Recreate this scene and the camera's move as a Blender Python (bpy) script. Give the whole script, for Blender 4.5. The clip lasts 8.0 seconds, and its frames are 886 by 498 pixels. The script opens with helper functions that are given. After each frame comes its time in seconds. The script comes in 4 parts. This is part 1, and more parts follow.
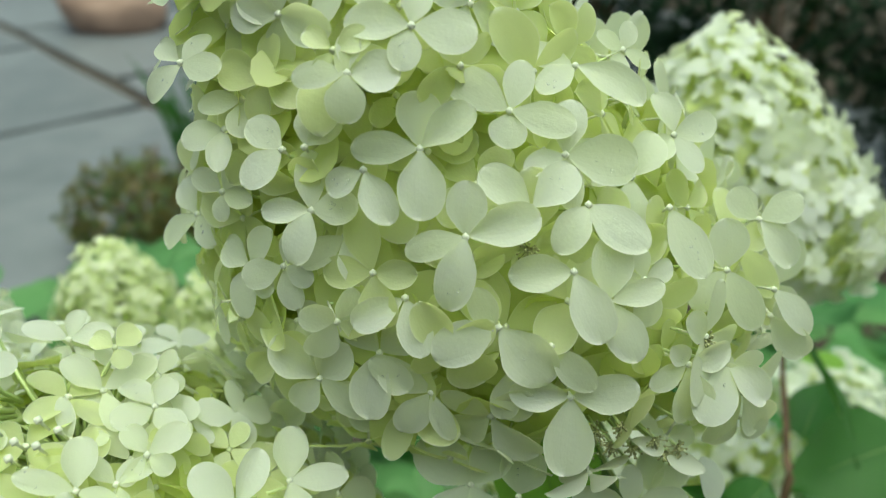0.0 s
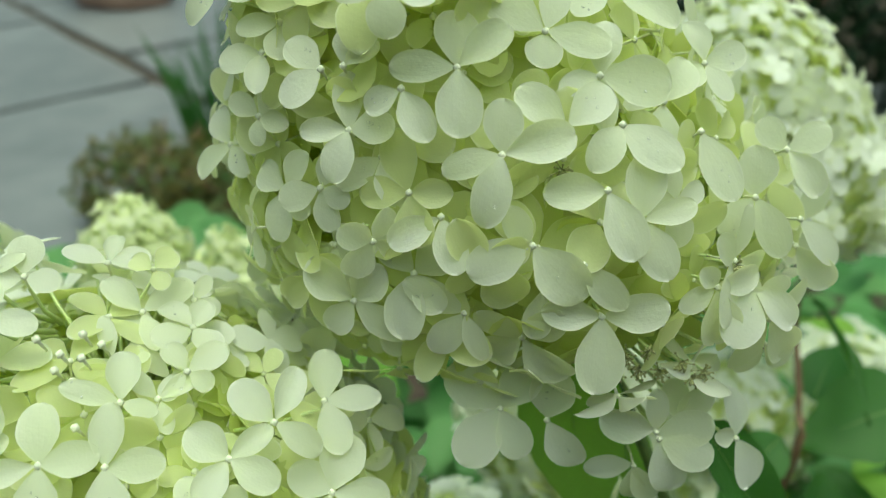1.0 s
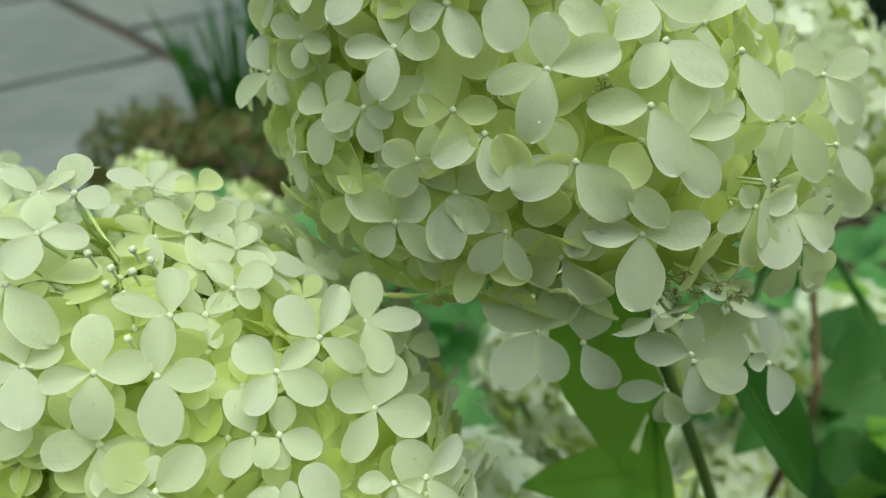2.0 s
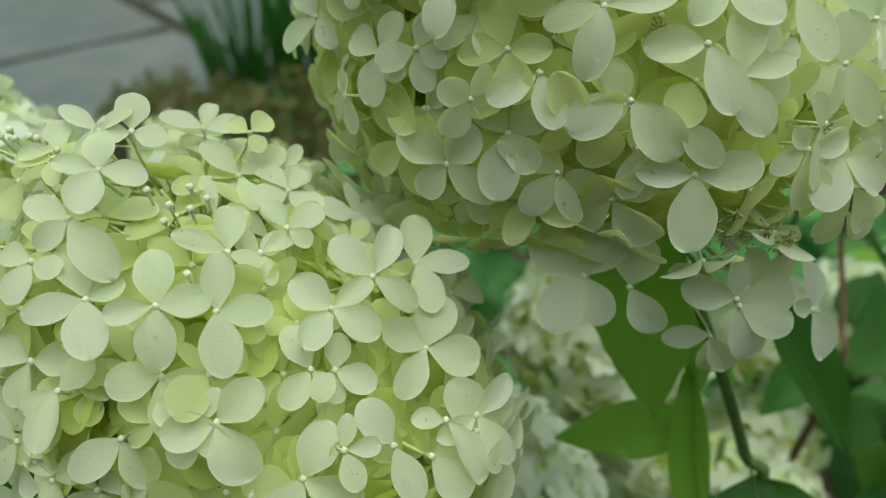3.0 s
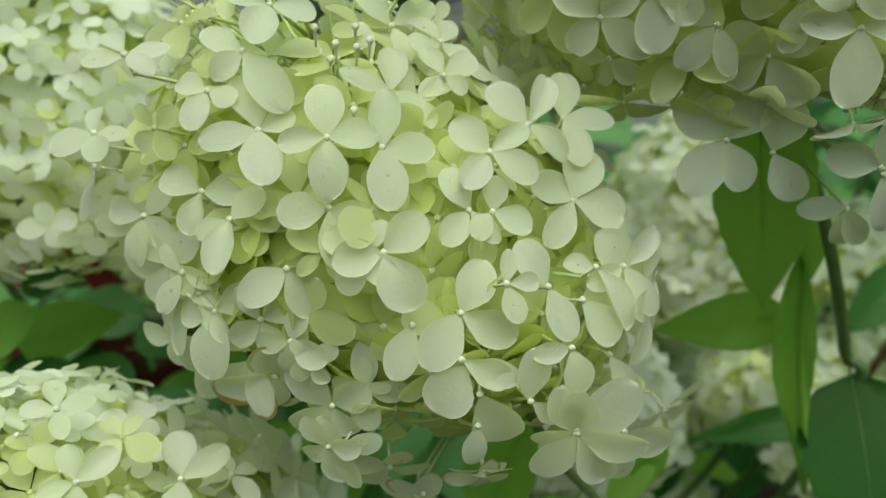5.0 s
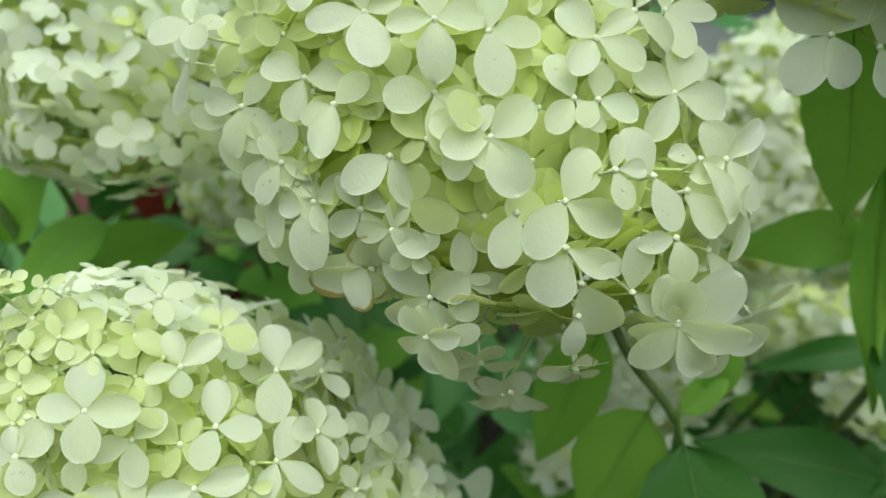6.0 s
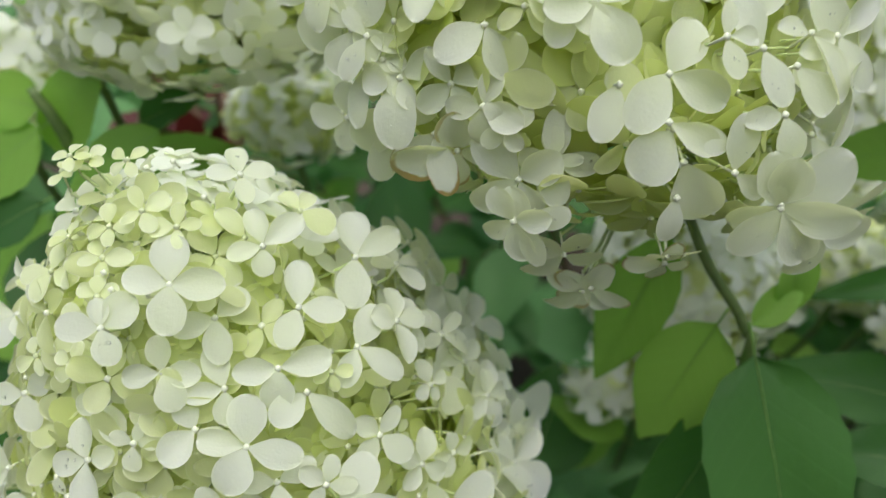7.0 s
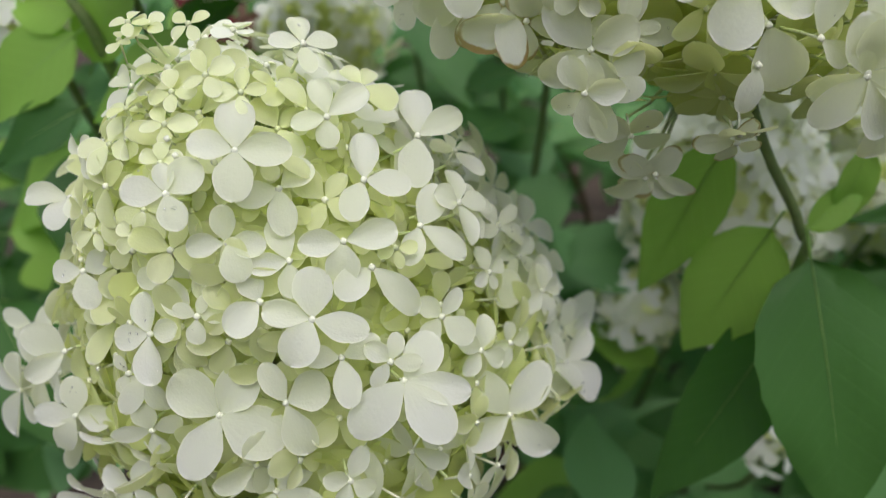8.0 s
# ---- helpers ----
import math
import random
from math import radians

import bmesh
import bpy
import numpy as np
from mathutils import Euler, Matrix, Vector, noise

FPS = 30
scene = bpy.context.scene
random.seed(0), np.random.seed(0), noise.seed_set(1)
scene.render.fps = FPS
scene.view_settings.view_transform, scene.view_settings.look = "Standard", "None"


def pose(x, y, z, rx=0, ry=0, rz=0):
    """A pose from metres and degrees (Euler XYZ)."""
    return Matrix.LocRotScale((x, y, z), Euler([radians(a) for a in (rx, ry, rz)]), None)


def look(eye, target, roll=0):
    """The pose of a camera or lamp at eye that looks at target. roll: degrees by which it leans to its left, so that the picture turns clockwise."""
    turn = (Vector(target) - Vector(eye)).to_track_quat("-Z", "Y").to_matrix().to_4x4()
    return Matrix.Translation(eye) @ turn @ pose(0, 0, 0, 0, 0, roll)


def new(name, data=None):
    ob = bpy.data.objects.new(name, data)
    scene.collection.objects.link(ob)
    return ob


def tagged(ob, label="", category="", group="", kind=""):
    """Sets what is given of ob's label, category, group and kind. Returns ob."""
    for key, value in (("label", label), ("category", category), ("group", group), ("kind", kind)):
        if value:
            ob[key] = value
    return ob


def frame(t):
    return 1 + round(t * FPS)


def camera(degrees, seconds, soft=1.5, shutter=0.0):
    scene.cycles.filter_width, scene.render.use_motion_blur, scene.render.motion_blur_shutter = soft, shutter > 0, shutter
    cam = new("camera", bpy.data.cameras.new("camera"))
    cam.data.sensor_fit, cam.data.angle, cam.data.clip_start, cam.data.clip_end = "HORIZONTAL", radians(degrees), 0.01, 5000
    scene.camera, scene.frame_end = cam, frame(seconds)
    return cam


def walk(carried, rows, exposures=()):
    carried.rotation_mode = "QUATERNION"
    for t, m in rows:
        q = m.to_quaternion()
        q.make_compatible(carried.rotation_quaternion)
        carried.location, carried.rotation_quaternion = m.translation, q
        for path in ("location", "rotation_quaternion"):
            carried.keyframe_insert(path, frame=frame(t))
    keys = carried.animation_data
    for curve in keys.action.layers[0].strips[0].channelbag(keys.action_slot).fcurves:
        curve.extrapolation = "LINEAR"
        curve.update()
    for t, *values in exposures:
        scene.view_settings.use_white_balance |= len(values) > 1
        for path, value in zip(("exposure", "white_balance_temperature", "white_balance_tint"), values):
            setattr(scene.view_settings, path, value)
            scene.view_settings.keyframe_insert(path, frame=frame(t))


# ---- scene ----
cam = camera(59.6, 8.0, 1.0, 0.3)
METRES, EYE, TILT, LEAN, TURN = 0.175, 1.1, -28.0, 0.0, 0.0
ROWS = [
    (0.0, 0.0, 0.0, 0.0, -0.0, 0.0, -0.0),
    (0.5, -0.0124, -0.0243, -0.0511, 0.46, -0.42, -0.12),
    (1.0, -0.0411, -0.0195, -0.0827, 0.38, -1.48, -0.25),
    (1.5, -0.069, -0.0273, -0.1331, 0.45, -2.19, -0.29),
    (3.0, -0.1548, -0.052, -0.2222, 1.54, -4.79, -0.48),
    (3.5, -0.1929, -0.0546, -0.2567, 1.82, -5.37, -0.92),
    (4.0, -0.2295, -0.0612, -0.2742, 2.26, -6.06, -1.07),
    (4.5, -0.2747, -0.08, -0.3276, 3.05, -6.91, -1.72),
    (6.0, -0.44, -0.1164, -0.4785, 5.78, -11.71, -2.22),
    (6.5, -0.4832, -0.1198, -0.5445, 6.31, -13.02, -2.71),
    (7.0, -0.5401, -0.1149, -0.6039, 7.24, -14.81, -2.78),
    (7.5, -0.6031, -0.1213, -0.6786, 7.6, -16.46, -3.06),
    (8.0, -0.6168, -0.1326, -0.7349, 7.96, -17.8, -2.99),
]
EXPOSURES = [(0.0, 0.19, 6250, -19), (1.5, 0.14, 6550, -25), (3.0, -0.2, 6650, -23), (4.5, -0.23, 6750, -22), (6.0, 0.17, 6310, -18), (6.5, 0.18, 6210, -12), (7.5, 0.07, 5990, 11), (8.0, 0.07, 6040, 11)]
walk(cam, [(t, pose(0, 0, EYE, TILT, LEAN, TURN) @ pose(METRES * x, METRES * y, METRES * z, 90 + pitch, roll, yaw)) for t, x, y, z, yaw, pitch, roll in ROWS], EXPOSURES)
cam.data.dof.use_dof = True
cam.data.dof.focus_distance = 0.192
cam.data.dof.aperture_fstop = 10.5

# ---- light: an overcast sky ----
world = bpy.data.worlds.new("sky")
scene.world = world
world.use_nodes = True
wn = world.node_tree
sky = wn.nodes.new("ShaderNodeTexSky")
sky.sky_type, sky.sun_disc = "NISHITA", False
sky.sun_elevation, sky.sun_rotation = radians(85), radians(152)
sky.dust_density, sky.ozone_density, sky.air_density = 7.0, 0.5, 0.5
wn.links.new(sky.outputs["Color"], wn.nodes["Background"].inputs["Color"])
wn.nodes["Background"].inputs["Strength"].default_value = 0.145
sun = new("sun", bpy.data.lights.new("sun", "SUN"))
sun.data.energy, sun.data.angle, sun.data.color = 1.5, radians(80), (1.0, 0.985, 0.95)
sun.matrix_basis = look((0, 0, 3), (-0.12, 0.22, 0.0))


# ---- materials ----
def nodes_of(name):
    m = bpy.data.materials.new(name)
    m.use_nodes = True
    t = m.node_tree
    b = t.nodes["Principled BSDF"]
    return m, t, b


def link(t, a, b):
    t.links.new(a, b)


def math_node(t, op, a, b=None):
    n = t.nodes.new("ShaderNodeMath")
    n.operation = op
    for i, v in enumerate((a, b)):
        if v is None:
            continue
        if isinstance(v, (int, float)):
            n.inputs[i].default_value = v
        else:
            t.links.new(v, n.inputs[i])
    return n.outputs[0]


def noise_node(t, scale, detail=3.0, vector=None, rough=0.55):
    n = t.nodes.new("ShaderNodeTexNoise")
    n.inputs["Scale"].default_value, n.inputs["Detail"].default_value, n.inputs["Roughness"].default_value = scale, detail, rough
    if vector is not None:
        t.links.new(vector, n.inputs["Vector"])
    return n.outputs["Fac"]


def ramp(t, fac, *stops):
    n = t.nodes.new("ShaderNodeValToRGB")
    e = n.color_ramp.elements
    while len(e) < len(stops):
        e.new(0.5)
    for s, (p, c) in zip(e, stops):
        s.position, s.color = p, (*c, 1)
    t.links.new(fac, n.inputs[0])
    return n.outputs[0]


def mix(t, fac, a, b, blend="MIX"):
    n = t.nodes.new("ShaderNodeMix")
    n.data_type, n.blend_type = "RGBA", blend
    for i, v in ((0, fac), (6, a), (7, b)):
        if isinstance(v, (int, float)):
            n.inputs[i].default_value = v
        elif isinstance(v, tuple):
            n.inputs[i].default_value = (*v, 1)
        else:
            t.links.new(v, n.inputs[i])
    return n.outputs[2]


def bump(t, b, height, strength, distance):
    n = t.nodes.new("ShaderNodeBump")
    n.inputs["Strength"].default_value, n.inputs["Distance"].default_value = strength, distance
    t.links.new(height, n.inputs["Height"])
    t.links.new(n.outputs[0], b.inputs["Normal"])
    return n.outputs[0]


def object_xyz(t):
    c = t.nodes.new("ShaderNodeTexCoord")
    s = t.nodes.new("ShaderNodeSeparateXYZ")
    t.links.new(c.outputs["Object"], s.inputs[0])
    return c.outputs["Object"], s.outputs


def blade_uv(t):
    c = t.nodes.new("ShaderNodeTexCoord")
    s = t.nodes.new("ShaderNodeSeparateXYZ")
    t.links.new(c.outputs["UV"], s.inputs[0])
    return s.outputs


def random_of(t, island=False):
    if island:
        return t.nodes.new("ShaderNodeNewGeometry").outputs["Random Per Island"]
    return t.nodes.new("ShaderNodeObjectInfo").outputs["Random"]


def see_through(t, b, colour, share, normal=None):
    """Lets part of the light through a thin leaf or petal."""
    tr = t.nodes.new("ShaderNodeBsdfTranslucent")
    if isinstance(colour, tuple):
        tr.inputs["Color"].default_value = (*colour, 1)
    else:
        t.links.new(colour, tr.inputs["Color"])
    if normal is not None:
        t.links.new(normal, tr.inputs["Normal"])
    ms = t.nodes.new("ShaderNodeMixShader")
    ms.inputs[0].default_value = share
    t.links.new(b.outputs[0], ms.inputs[1])
    t.links.new(tr.outputs[0], ms.inputs[2])
    t.links.new(ms.outputs[0], t.nodes["Material Output"].inputs["Surface"])


def petal_material(name, pale, green, through_colour, island=False, share=0.45):
    m, t, b = nodes_of(name)
    r = random_of(t, island)
    co, xyz = object_xyz(t)
    tint = mix(t, ramp(t, r, (0.25, (0, 0, 0)), (1.0, (1, 1, 1))), pale, green)
    if not island:
        # greener towards the claw, mottled over the blade, veins fanning out
        along = blade_uv(t)
        base = ramp(t, along[1], (0.0, (1, 1, 1)), (0.55, (0, 0, 0)))
        tint = mix(t, math_node(t, "MULTIPLY", base, 0.6), tint, green)
        tint = mix(t, math_node(t, "MULTIPLY", noise_node(t, 5.0, 4.0, co), 0.3), tint, green)
        wob = math_node(t, "MULTIPLY", noise_node(t, 3.0, 2.0, co), 2.5)
        vein = math_node(t, "SINE", math_node(t, "ADD", math_node(t, "MULTIPLY", along[0], 21.0), wob))
        ridge = ramp(t, vein, (0.55, (0, 0, 0)), (0.98, (1, 1, 1)))
        tint = mix(t, math_node(t, "MULTIPLY", ridge, 0.06), tint, green)
        # a thin paler margin, with the edge highlight put into its colour
        rim_highlight = math_node(t, "MAXIMUM", math_node(t, "ABSOLUTE", along[0]), along[1])
        tint = mix(t, ramp(t, rim_highlight, (0.93, (0, 0, 0)), (0.985, (0.9, 0.9, 0.9))), tint, (0.98, 0.985, 0.97))
        fine = noise_node(t, 16.0, 3.0, co)
        h = math_node(t, "ADD", math_node(t, "ADD", math_node(t, "MULTIPLY", ridge, -0.10), fine), math_node(t, "MULTIPLY", noise_node(t, 5.0, 2.0, co), 1.4))
        bump(t, b, h, 0.24, 0.0007)
    link(t, tint, b.inputs["Base Color"])
    b.inputs["Roughness"].default_value = 0.44
    b.inputs["Specular IOR Level"].default_value = 0.38
    see_through(t, b, through_colour, share)
    return m


PETAL = petal_material("petal_cream", (0.845, 0.855, 0.862), (0.79, 0.825, 0.71), (0.88, 0.93, 0.52), share=0.54)
# Inner florets: greener by nature, plus the yellow-green depth shade put into colour
PETAL_INNER_SHADE = petal_material("petal_inner_shade", (0.82, 0.86, 0.61), (0.76, 0.82, 0.46), (0.88, 0.925, 0.44), share=0.60)
PETAL_YOUNG = petal_material("petal_young", (0.80, 0.84, 0.62), (0.73, 0.79, 0.44), (0.75, 0.83, 0.30), share=0.45)
PETALS = petal_material("petals_joined", (0.90, 0.92, 0.91), (0.84, 0.88, 0.76), (0.87, 0.92, 0.58), island=True, share=0.45)
# Joined inner layers: shade between the petals is part of this base colour too
PETALS_INNER_SHADE = petal_material("petals_inner_shade", (0.74, 0.80, 0.43), (0.67, 0.75, 0.30), (0.83, 0.89, 0.31), island=True, share=0.5)
PETALS_YOUNG = petal_material("petals_young_joined", (0.86, 0.88, 0.70), (0.72, 0.79, 0.42), (0.74, 0.84, 0.32), island=True)


def browned_material():
    """Cream petal whose margin has withered in brown patches."""
    m = PETAL.copy()
    m.name = "petal_browned"
    t = m.node_tree
    b = t.nodes["Principled BSDF"]
    co, xyz = object_xyz(t)
    r = math_node(t, "ADD", math_node(t, "POWER", math_node(t, "DIVIDE", math_node(t, "ABSOLUTE", xyz[0]), 0.37), 2.0),
                  math_node(t, "POWER", math_node(t, "DIVIDE", math_node(t, "ABSOLUTE", math_node(t, "SUBTRACT", xyz[1], 0.5)), 0.5), 2.0))
    edge = math_node(t, "ADD", r, math_node(t, "MULTIPLY", noise_node(t, 3.0, 4.0, co), 1.1))
    old = b.inputs["Base Color"].links[0].from_socket
    link(t, mix(t, ramp(t, math_node(t, "MULTIPLY", edge, 0.5), (0.62, (0, 0, 0)), (0.70, (1, 1, 1))), old, (0.26, 0.10, 0.03)), b.inputs["Base Color"])
    return m


PETAL_BROWN = browned_material()


def leaf_material(name, dark, light, through_colour, share=0.35, island=False):
    m, t, b = nodes_of(name)
    co, xyz = object_xyz(t)
    r = random_of(t, island)
    c = mix(t, r, dark, light)
    if not island:
        c = mix(t, math_node(t, "MULTIPLY", noise_node(t, 6.0, 4.0, co), 0.5), c, light)
        side = math_node(t, "ABSOLUTE", xyz[0])
        vein = math_node(t, "SINE", math_node(t, "MULTIPLY", math_node(t, "SUBTRACT", xyz[1], math_node(t, "MULTIPLY", side, 0.8)), 56.0))
        line = ramp(t, vein, (0.93, (0, 0, 0)), (1.0, (1, 1, 1)))
        c = mix(t, math_node(t, "MULTIPLY", line, 0.22), c, tuple(min(1.0, 1.5 * q) for q in light))
        h = math_node(t, "SUBTRACT", math_node(t, "MULTIPLY", noise_node(t, 22.0, 3.0, co), 0.6), math_node(t, "MULTIPLY", line, 0.12))
        bump(t, b, h, 0.45, 0.0012)
    link(t, c, b.inputs["Base Color"])
    b.inputs["Roughness"].default_value = 0.5
    b.inputs["Specular IOR Level"].default_value = 0.3
    see_through(t, b, through_colour, share)
    return m


LEAF = leaf_material("hydrangea_leaf", (0.028, 0.085, 0.018), (0.062, 0.155, 0.034), (0.13, 0.36, 0.04))
LEAF_BRIGHT = leaf_material("hydrangea_leaf_bright", (0.17, 0.34, 0.055), (0.28, 0.47, 0.085), (0.48, 0.78, 0.13), 0.5)
LEAF_DARK = leaf_material("conifer_needles", (0.008, 0.026, 0.012), (0.022, 0.055, 0.022), (0.02, 0.06, 0.01), 0.2, True)
LEAF_RUST = leaf_material("barberry_leaves", (0.06, 0.14, 0.040), (0.19, 0.14, 0.055), (0.24, 0.25, 0.06), 0.3, True)
LEAF_MAT = leaf_material("leaves_joined", (0.080, 0.200, 0.075), (0.20, 0.385, 0.145), (0.25, 0.54, 0.13), 0.42, True)
LEAF_GRASS = leaf_material("iris_blades", (0.03, 0.10, 0.02), (0.07, 0.19, 0.045), (0.1, 0.3, 0.03), 0.3)
LEAF_RED = leaf_material("red_leaves", (0.05, 0.009, 0.008), (0.12, 0.018, 0.014), (0.16, 0.02, 0.015), 0.3, True)


def plain_material(name, a, b_colour, scale, rough=0.6, bump_amount=0.3, distance=0.001):
    m, t, b = nodes_of(name)
    co, xyz = object_xyz(t)
    n = noise_node(t, scale, 5.0, co)
    big = noise_node(t, scale * 0.17, 2.0, co)
    f = math_node(t, "ADD", math_node(t, "MULTIPLY", n, 0.6), math_node(t, "MULTIPLY", big, 0.4))
    link(t, ramp(t, f, (0.32, a), (0.68, b_colour)), b.inputs["Base Color"])
    b.inputs["Roughness"].default_value = rough
    bump(t, b, n, bump_amount, distance)
    return m


STEM = plain_material("green_stem", (0.10, 0.19, 0.05), (0.20, 0.27, 0.09), 260.0, 0.5)
STEM_WOODY = plain_material("woody_stem", (0.09, 0.055, 0.03), (0.18, 0.11, 0.06), 200.0, 0.7)
PEDICEL = plain_material("pedicel", (0.50, 0.62, 0.24), (0.62, 0.70, 0.36), 200.0, 0.5)
STAMEN = plain_material("stamen", (0.34, 0.36, 0.16), (0.48, 0.48, 0.26), 300.0, 0.6)
MIDRIB = plain_material("midrib", (0.16, 0.27, 0.08), (0.24, 0.36, 0.12), 30.0, 0.5)
see_through(MIDRIB.node_tree, MIDRIB.node_tree.nodes["Principled BSDF"], (0.45, 0.72, 0.16), 0.5)
BUD = plain_material("bud", (0.66, 0.70, 0.52), (0.78, 0.80, 0.66), 900.0, 0.6)
BUD_GREEN = plain_material("green_bud", (0.55, 0.62, 0.34), (0.66, 0.70, 0.45), 900.0, 0.5)
SOIL = plain_material("soil", (0.025, 0.018, 0.012), (0.08, 0.06, 0.04), 18.0, 0.9, 0.8, 0.02)
STONE = plain_material("paving_stone", (0.105, 0.115, 0.125), (0.20, 0.21, 0.22), 5.0, 0.45, 0.3, 0.004)
BLOCKER_WALL = plain_material("blocker_wall_render", (0.15, 0.125, 0.10), (0.21, 0.18, 0.15), 12.0, 0.8, 0.4, 0.004)
BOULDER = plain_material("boulder_stone", (0.30, 0.19, 0.14), (0.46, 0.31, 0.24), 6.0, 0.7, 0.5, 0.01)


# ---- builders ----
def mesh_from(name, verts, faces, material, smooth=True, uv=None):
    me = bpy.data.meshes.new(name)
    me.from_pydata([tuple(v) for v in verts], [], faces)
    if smooth:
        me.polygons.foreach_set("use_smooth", [True] * len(me.polygons))
    me.materials.append(material)
    if uv is not None:
        layer = me.uv_layers.new(name="blade")
        layer.data.foreach_set("uv", [c for q in faces for i in q for c in uv[i]])
    me.update()
    return me


def part_of(name, me, parent, m=None, label=""):
    ob = new(name, me)
    ob.parent = parent
    if m is not None:
        ob.matrix_basis = m
    if label:
        ob["label"] = label
    return ob


def part(name, bm, material, parent, label=""):
    me = bpy.data.meshes.new(name)
    bm.to_mesh(me)
    bm.free()
    me.materials.append(material)
    me.polygons.foreach_set("use_smooth", [True] * len(me.polygons))
    return part_of(name, me, parent, None, label)


def thing(name, base, label, category, group="", kind=""):
    ob = new(name)
    ob.empty_display_size = 0.02
    ob.location = base
    return tagged(ob, label, category, group, kind)


def frame_of(normal, along, origin=(0, 0, 0), scale=(1, 1, 1)):
    """Axes: z on the normal, y as near to along as can be."""
    z = Vector(normal).normalized()
    y = Vector(along) - z * Vector(along).dot(z)
    y.normalize()
    x = y.cross(z)
    m = Matrix((x, y, z)).transposed().to_4x4()
    return Matrix.Translation(origin) @ m @ Matrix.Diagonal((*scale, 1))


def tube(points, radii, sides=6, verts=None, faces=None):
    """A tapering tube along points, appended to verts and faces."""
    verts = [] if verts is None else verts
    faces = [] if faces is None else faces
    pts = [Vector(p) for p in points]
    first = len(verts)
    for i, p in enumerate(pts):
        d = (pts[min(i + 1, len(pts) - 1)] - pts[max(i - 1, 0)]).normalized()
        a = d.cross(Vector((0.31, 0.87, 0.38))).normalized()
        b = d.cross(a)
        for s in range(sides):
            w = 2 * math.pi * s / sides
            verts.append(p + (a * math.cos(w) + b * math.sin(w)) * radii[i])
    for i in range(len(pts) - 1):
        for s in range(sides):
            a0, a1 = first + i * sides + s, first + i * sides + (s + 1) % sides
            faces.append((a0, a1, a1 + sides, a0 + sides))
    faces.append(tuple(first + s for s in range(sides))[::-1])
    faces.append(tuple(first + (len(pts) - 1) * sides + s for s in range(sides)))
    return verts, faces


def bent(points, steps=5):
    """A smooth line through points."""
    p = [Vector(q) for q in points]
    p = [2 * p[0] - p[1]] + p + [2 * p[-1] - p[-2]]
    out = []
    for i in range(1, len(p) - 2):
        for s in range(steps):
            u = s / steps
            out.append(0.5 * (2 * p[i] + (p[i + 1] - p[i - 1]) * u + (2 * p[i - 1] - 5 * p[i] + 4 * p[i + 1] - p[i + 2]) * u * u
                              + (3 * p[i] - p[i - 1] - 3 * p[i + 1] + p[i + 2]) * u ** 3))
    out.append(p[-2])
    return out


def petal_grid(rng, rows=12, across=(-1, -0.9, -0.5, 0, 0.5, 0.9, 1), wide=0.36):
    """A rounded petal one long, along y, bowed, cupped and a little wavy, with a raised margin."""
    cup, droop, arch = rng.uniform(-0.04, 0.16), rng.uniform(-0.06, 0.20), rng.uniform(0.10, 0.22)
    twist, notch, skew = rng.uniform(-0.12, 0.12), rng.uniform(0.0, 0.02), rng.uniform(-0.05, 0.05)
    peak, margin, wave, phase = rng.uniform(0.85, 1.25), rng.uniform(0.012, 0.028), rng.uniform(0.008, 0.022), rng.uniform(0, 6.28)
    verts, faces = [], []
    for i in range(rows + 1):
        s = 0.5 - 0.5 * math.cos(math.pi * i / rows)
        q = s ** peak
        w = wide * max(0.0, 1 - abs(2 * q - 1) ** 2.5) ** 0.5 * (0.42 + 0.58 * min(1.0, s / 0.42))
        w = max(w, 0.05 if i == 0 else 0.03)
        for u in across:
            x = u * w + skew * s * s
            y = s - notch * (1 - abs(u)) * s ** 6
            z = arch * s * (1 - s) - droop * s * s + cup * u * u * w * 2 + twist * u * w * s + wave * math.sin(6 * s + 4 * u + phase) * s
            verts.append((x, y, z + margin * math.sin(math.pi * s) * max(0.0, (abs(u) - 0.5) * 2) ** 3))
    n = len(across)
    for i in range(rows):
        for j in range(n - 1):
            a = i * n + j
            faces.append((a, a + 1, a + n + 1, a + n))
    return verts, faces


def petal_uv(rows=12, across=(-1, -0.9, -0.5, 0, 0.5, 0.9, 1)):
    """Across the blade and along it, for the margin and the veins."""
    return [(u, 0.5 - 0.5 * math.cos(math.pi * i / rows)) for i in range(rows + 1) for u in across]


PETAL_UV = petal_uv()
rng = random.Random(7)
WIDTHS = (0.30, 0.34, 0.37, 0.39, 0.32, 0.35, 0.38, 0.33, 0.36, 0.31, 0.28, 0.35)
GRIDS = [petal_grid(rng, wide=w) for w in WIDTHS]
PETAL_MESHES = [mesh_from("petal", v, f, PETAL, uv=PETAL_UV) for v, f in GRIDS]
INNER_MESHES = [mesh_from("petal_inner_shade", v, f, PETAL_INNER_SHADE, uv=PETAL_UV) for v, f in GRIDS]
YOUNG_MESHES = [mesh_from("petal_young", v, f, PETAL_YOUNG, uv=PETAL_UV) for v, f in GRIDS]
BROWN_MESHES = [mesh_from("petal_browned", v, f, PETAL_BROWN, uv=PETAL_UV) for v, f in GRIDS[:4]]
COARSE = [tuple(np.array(q) if k == 0 else q for k, q in enumerate(petal_grid(rng, 6, (-1, 0, 1), w))) for w in (0.36, 0.40, 0.44, 0.38)]


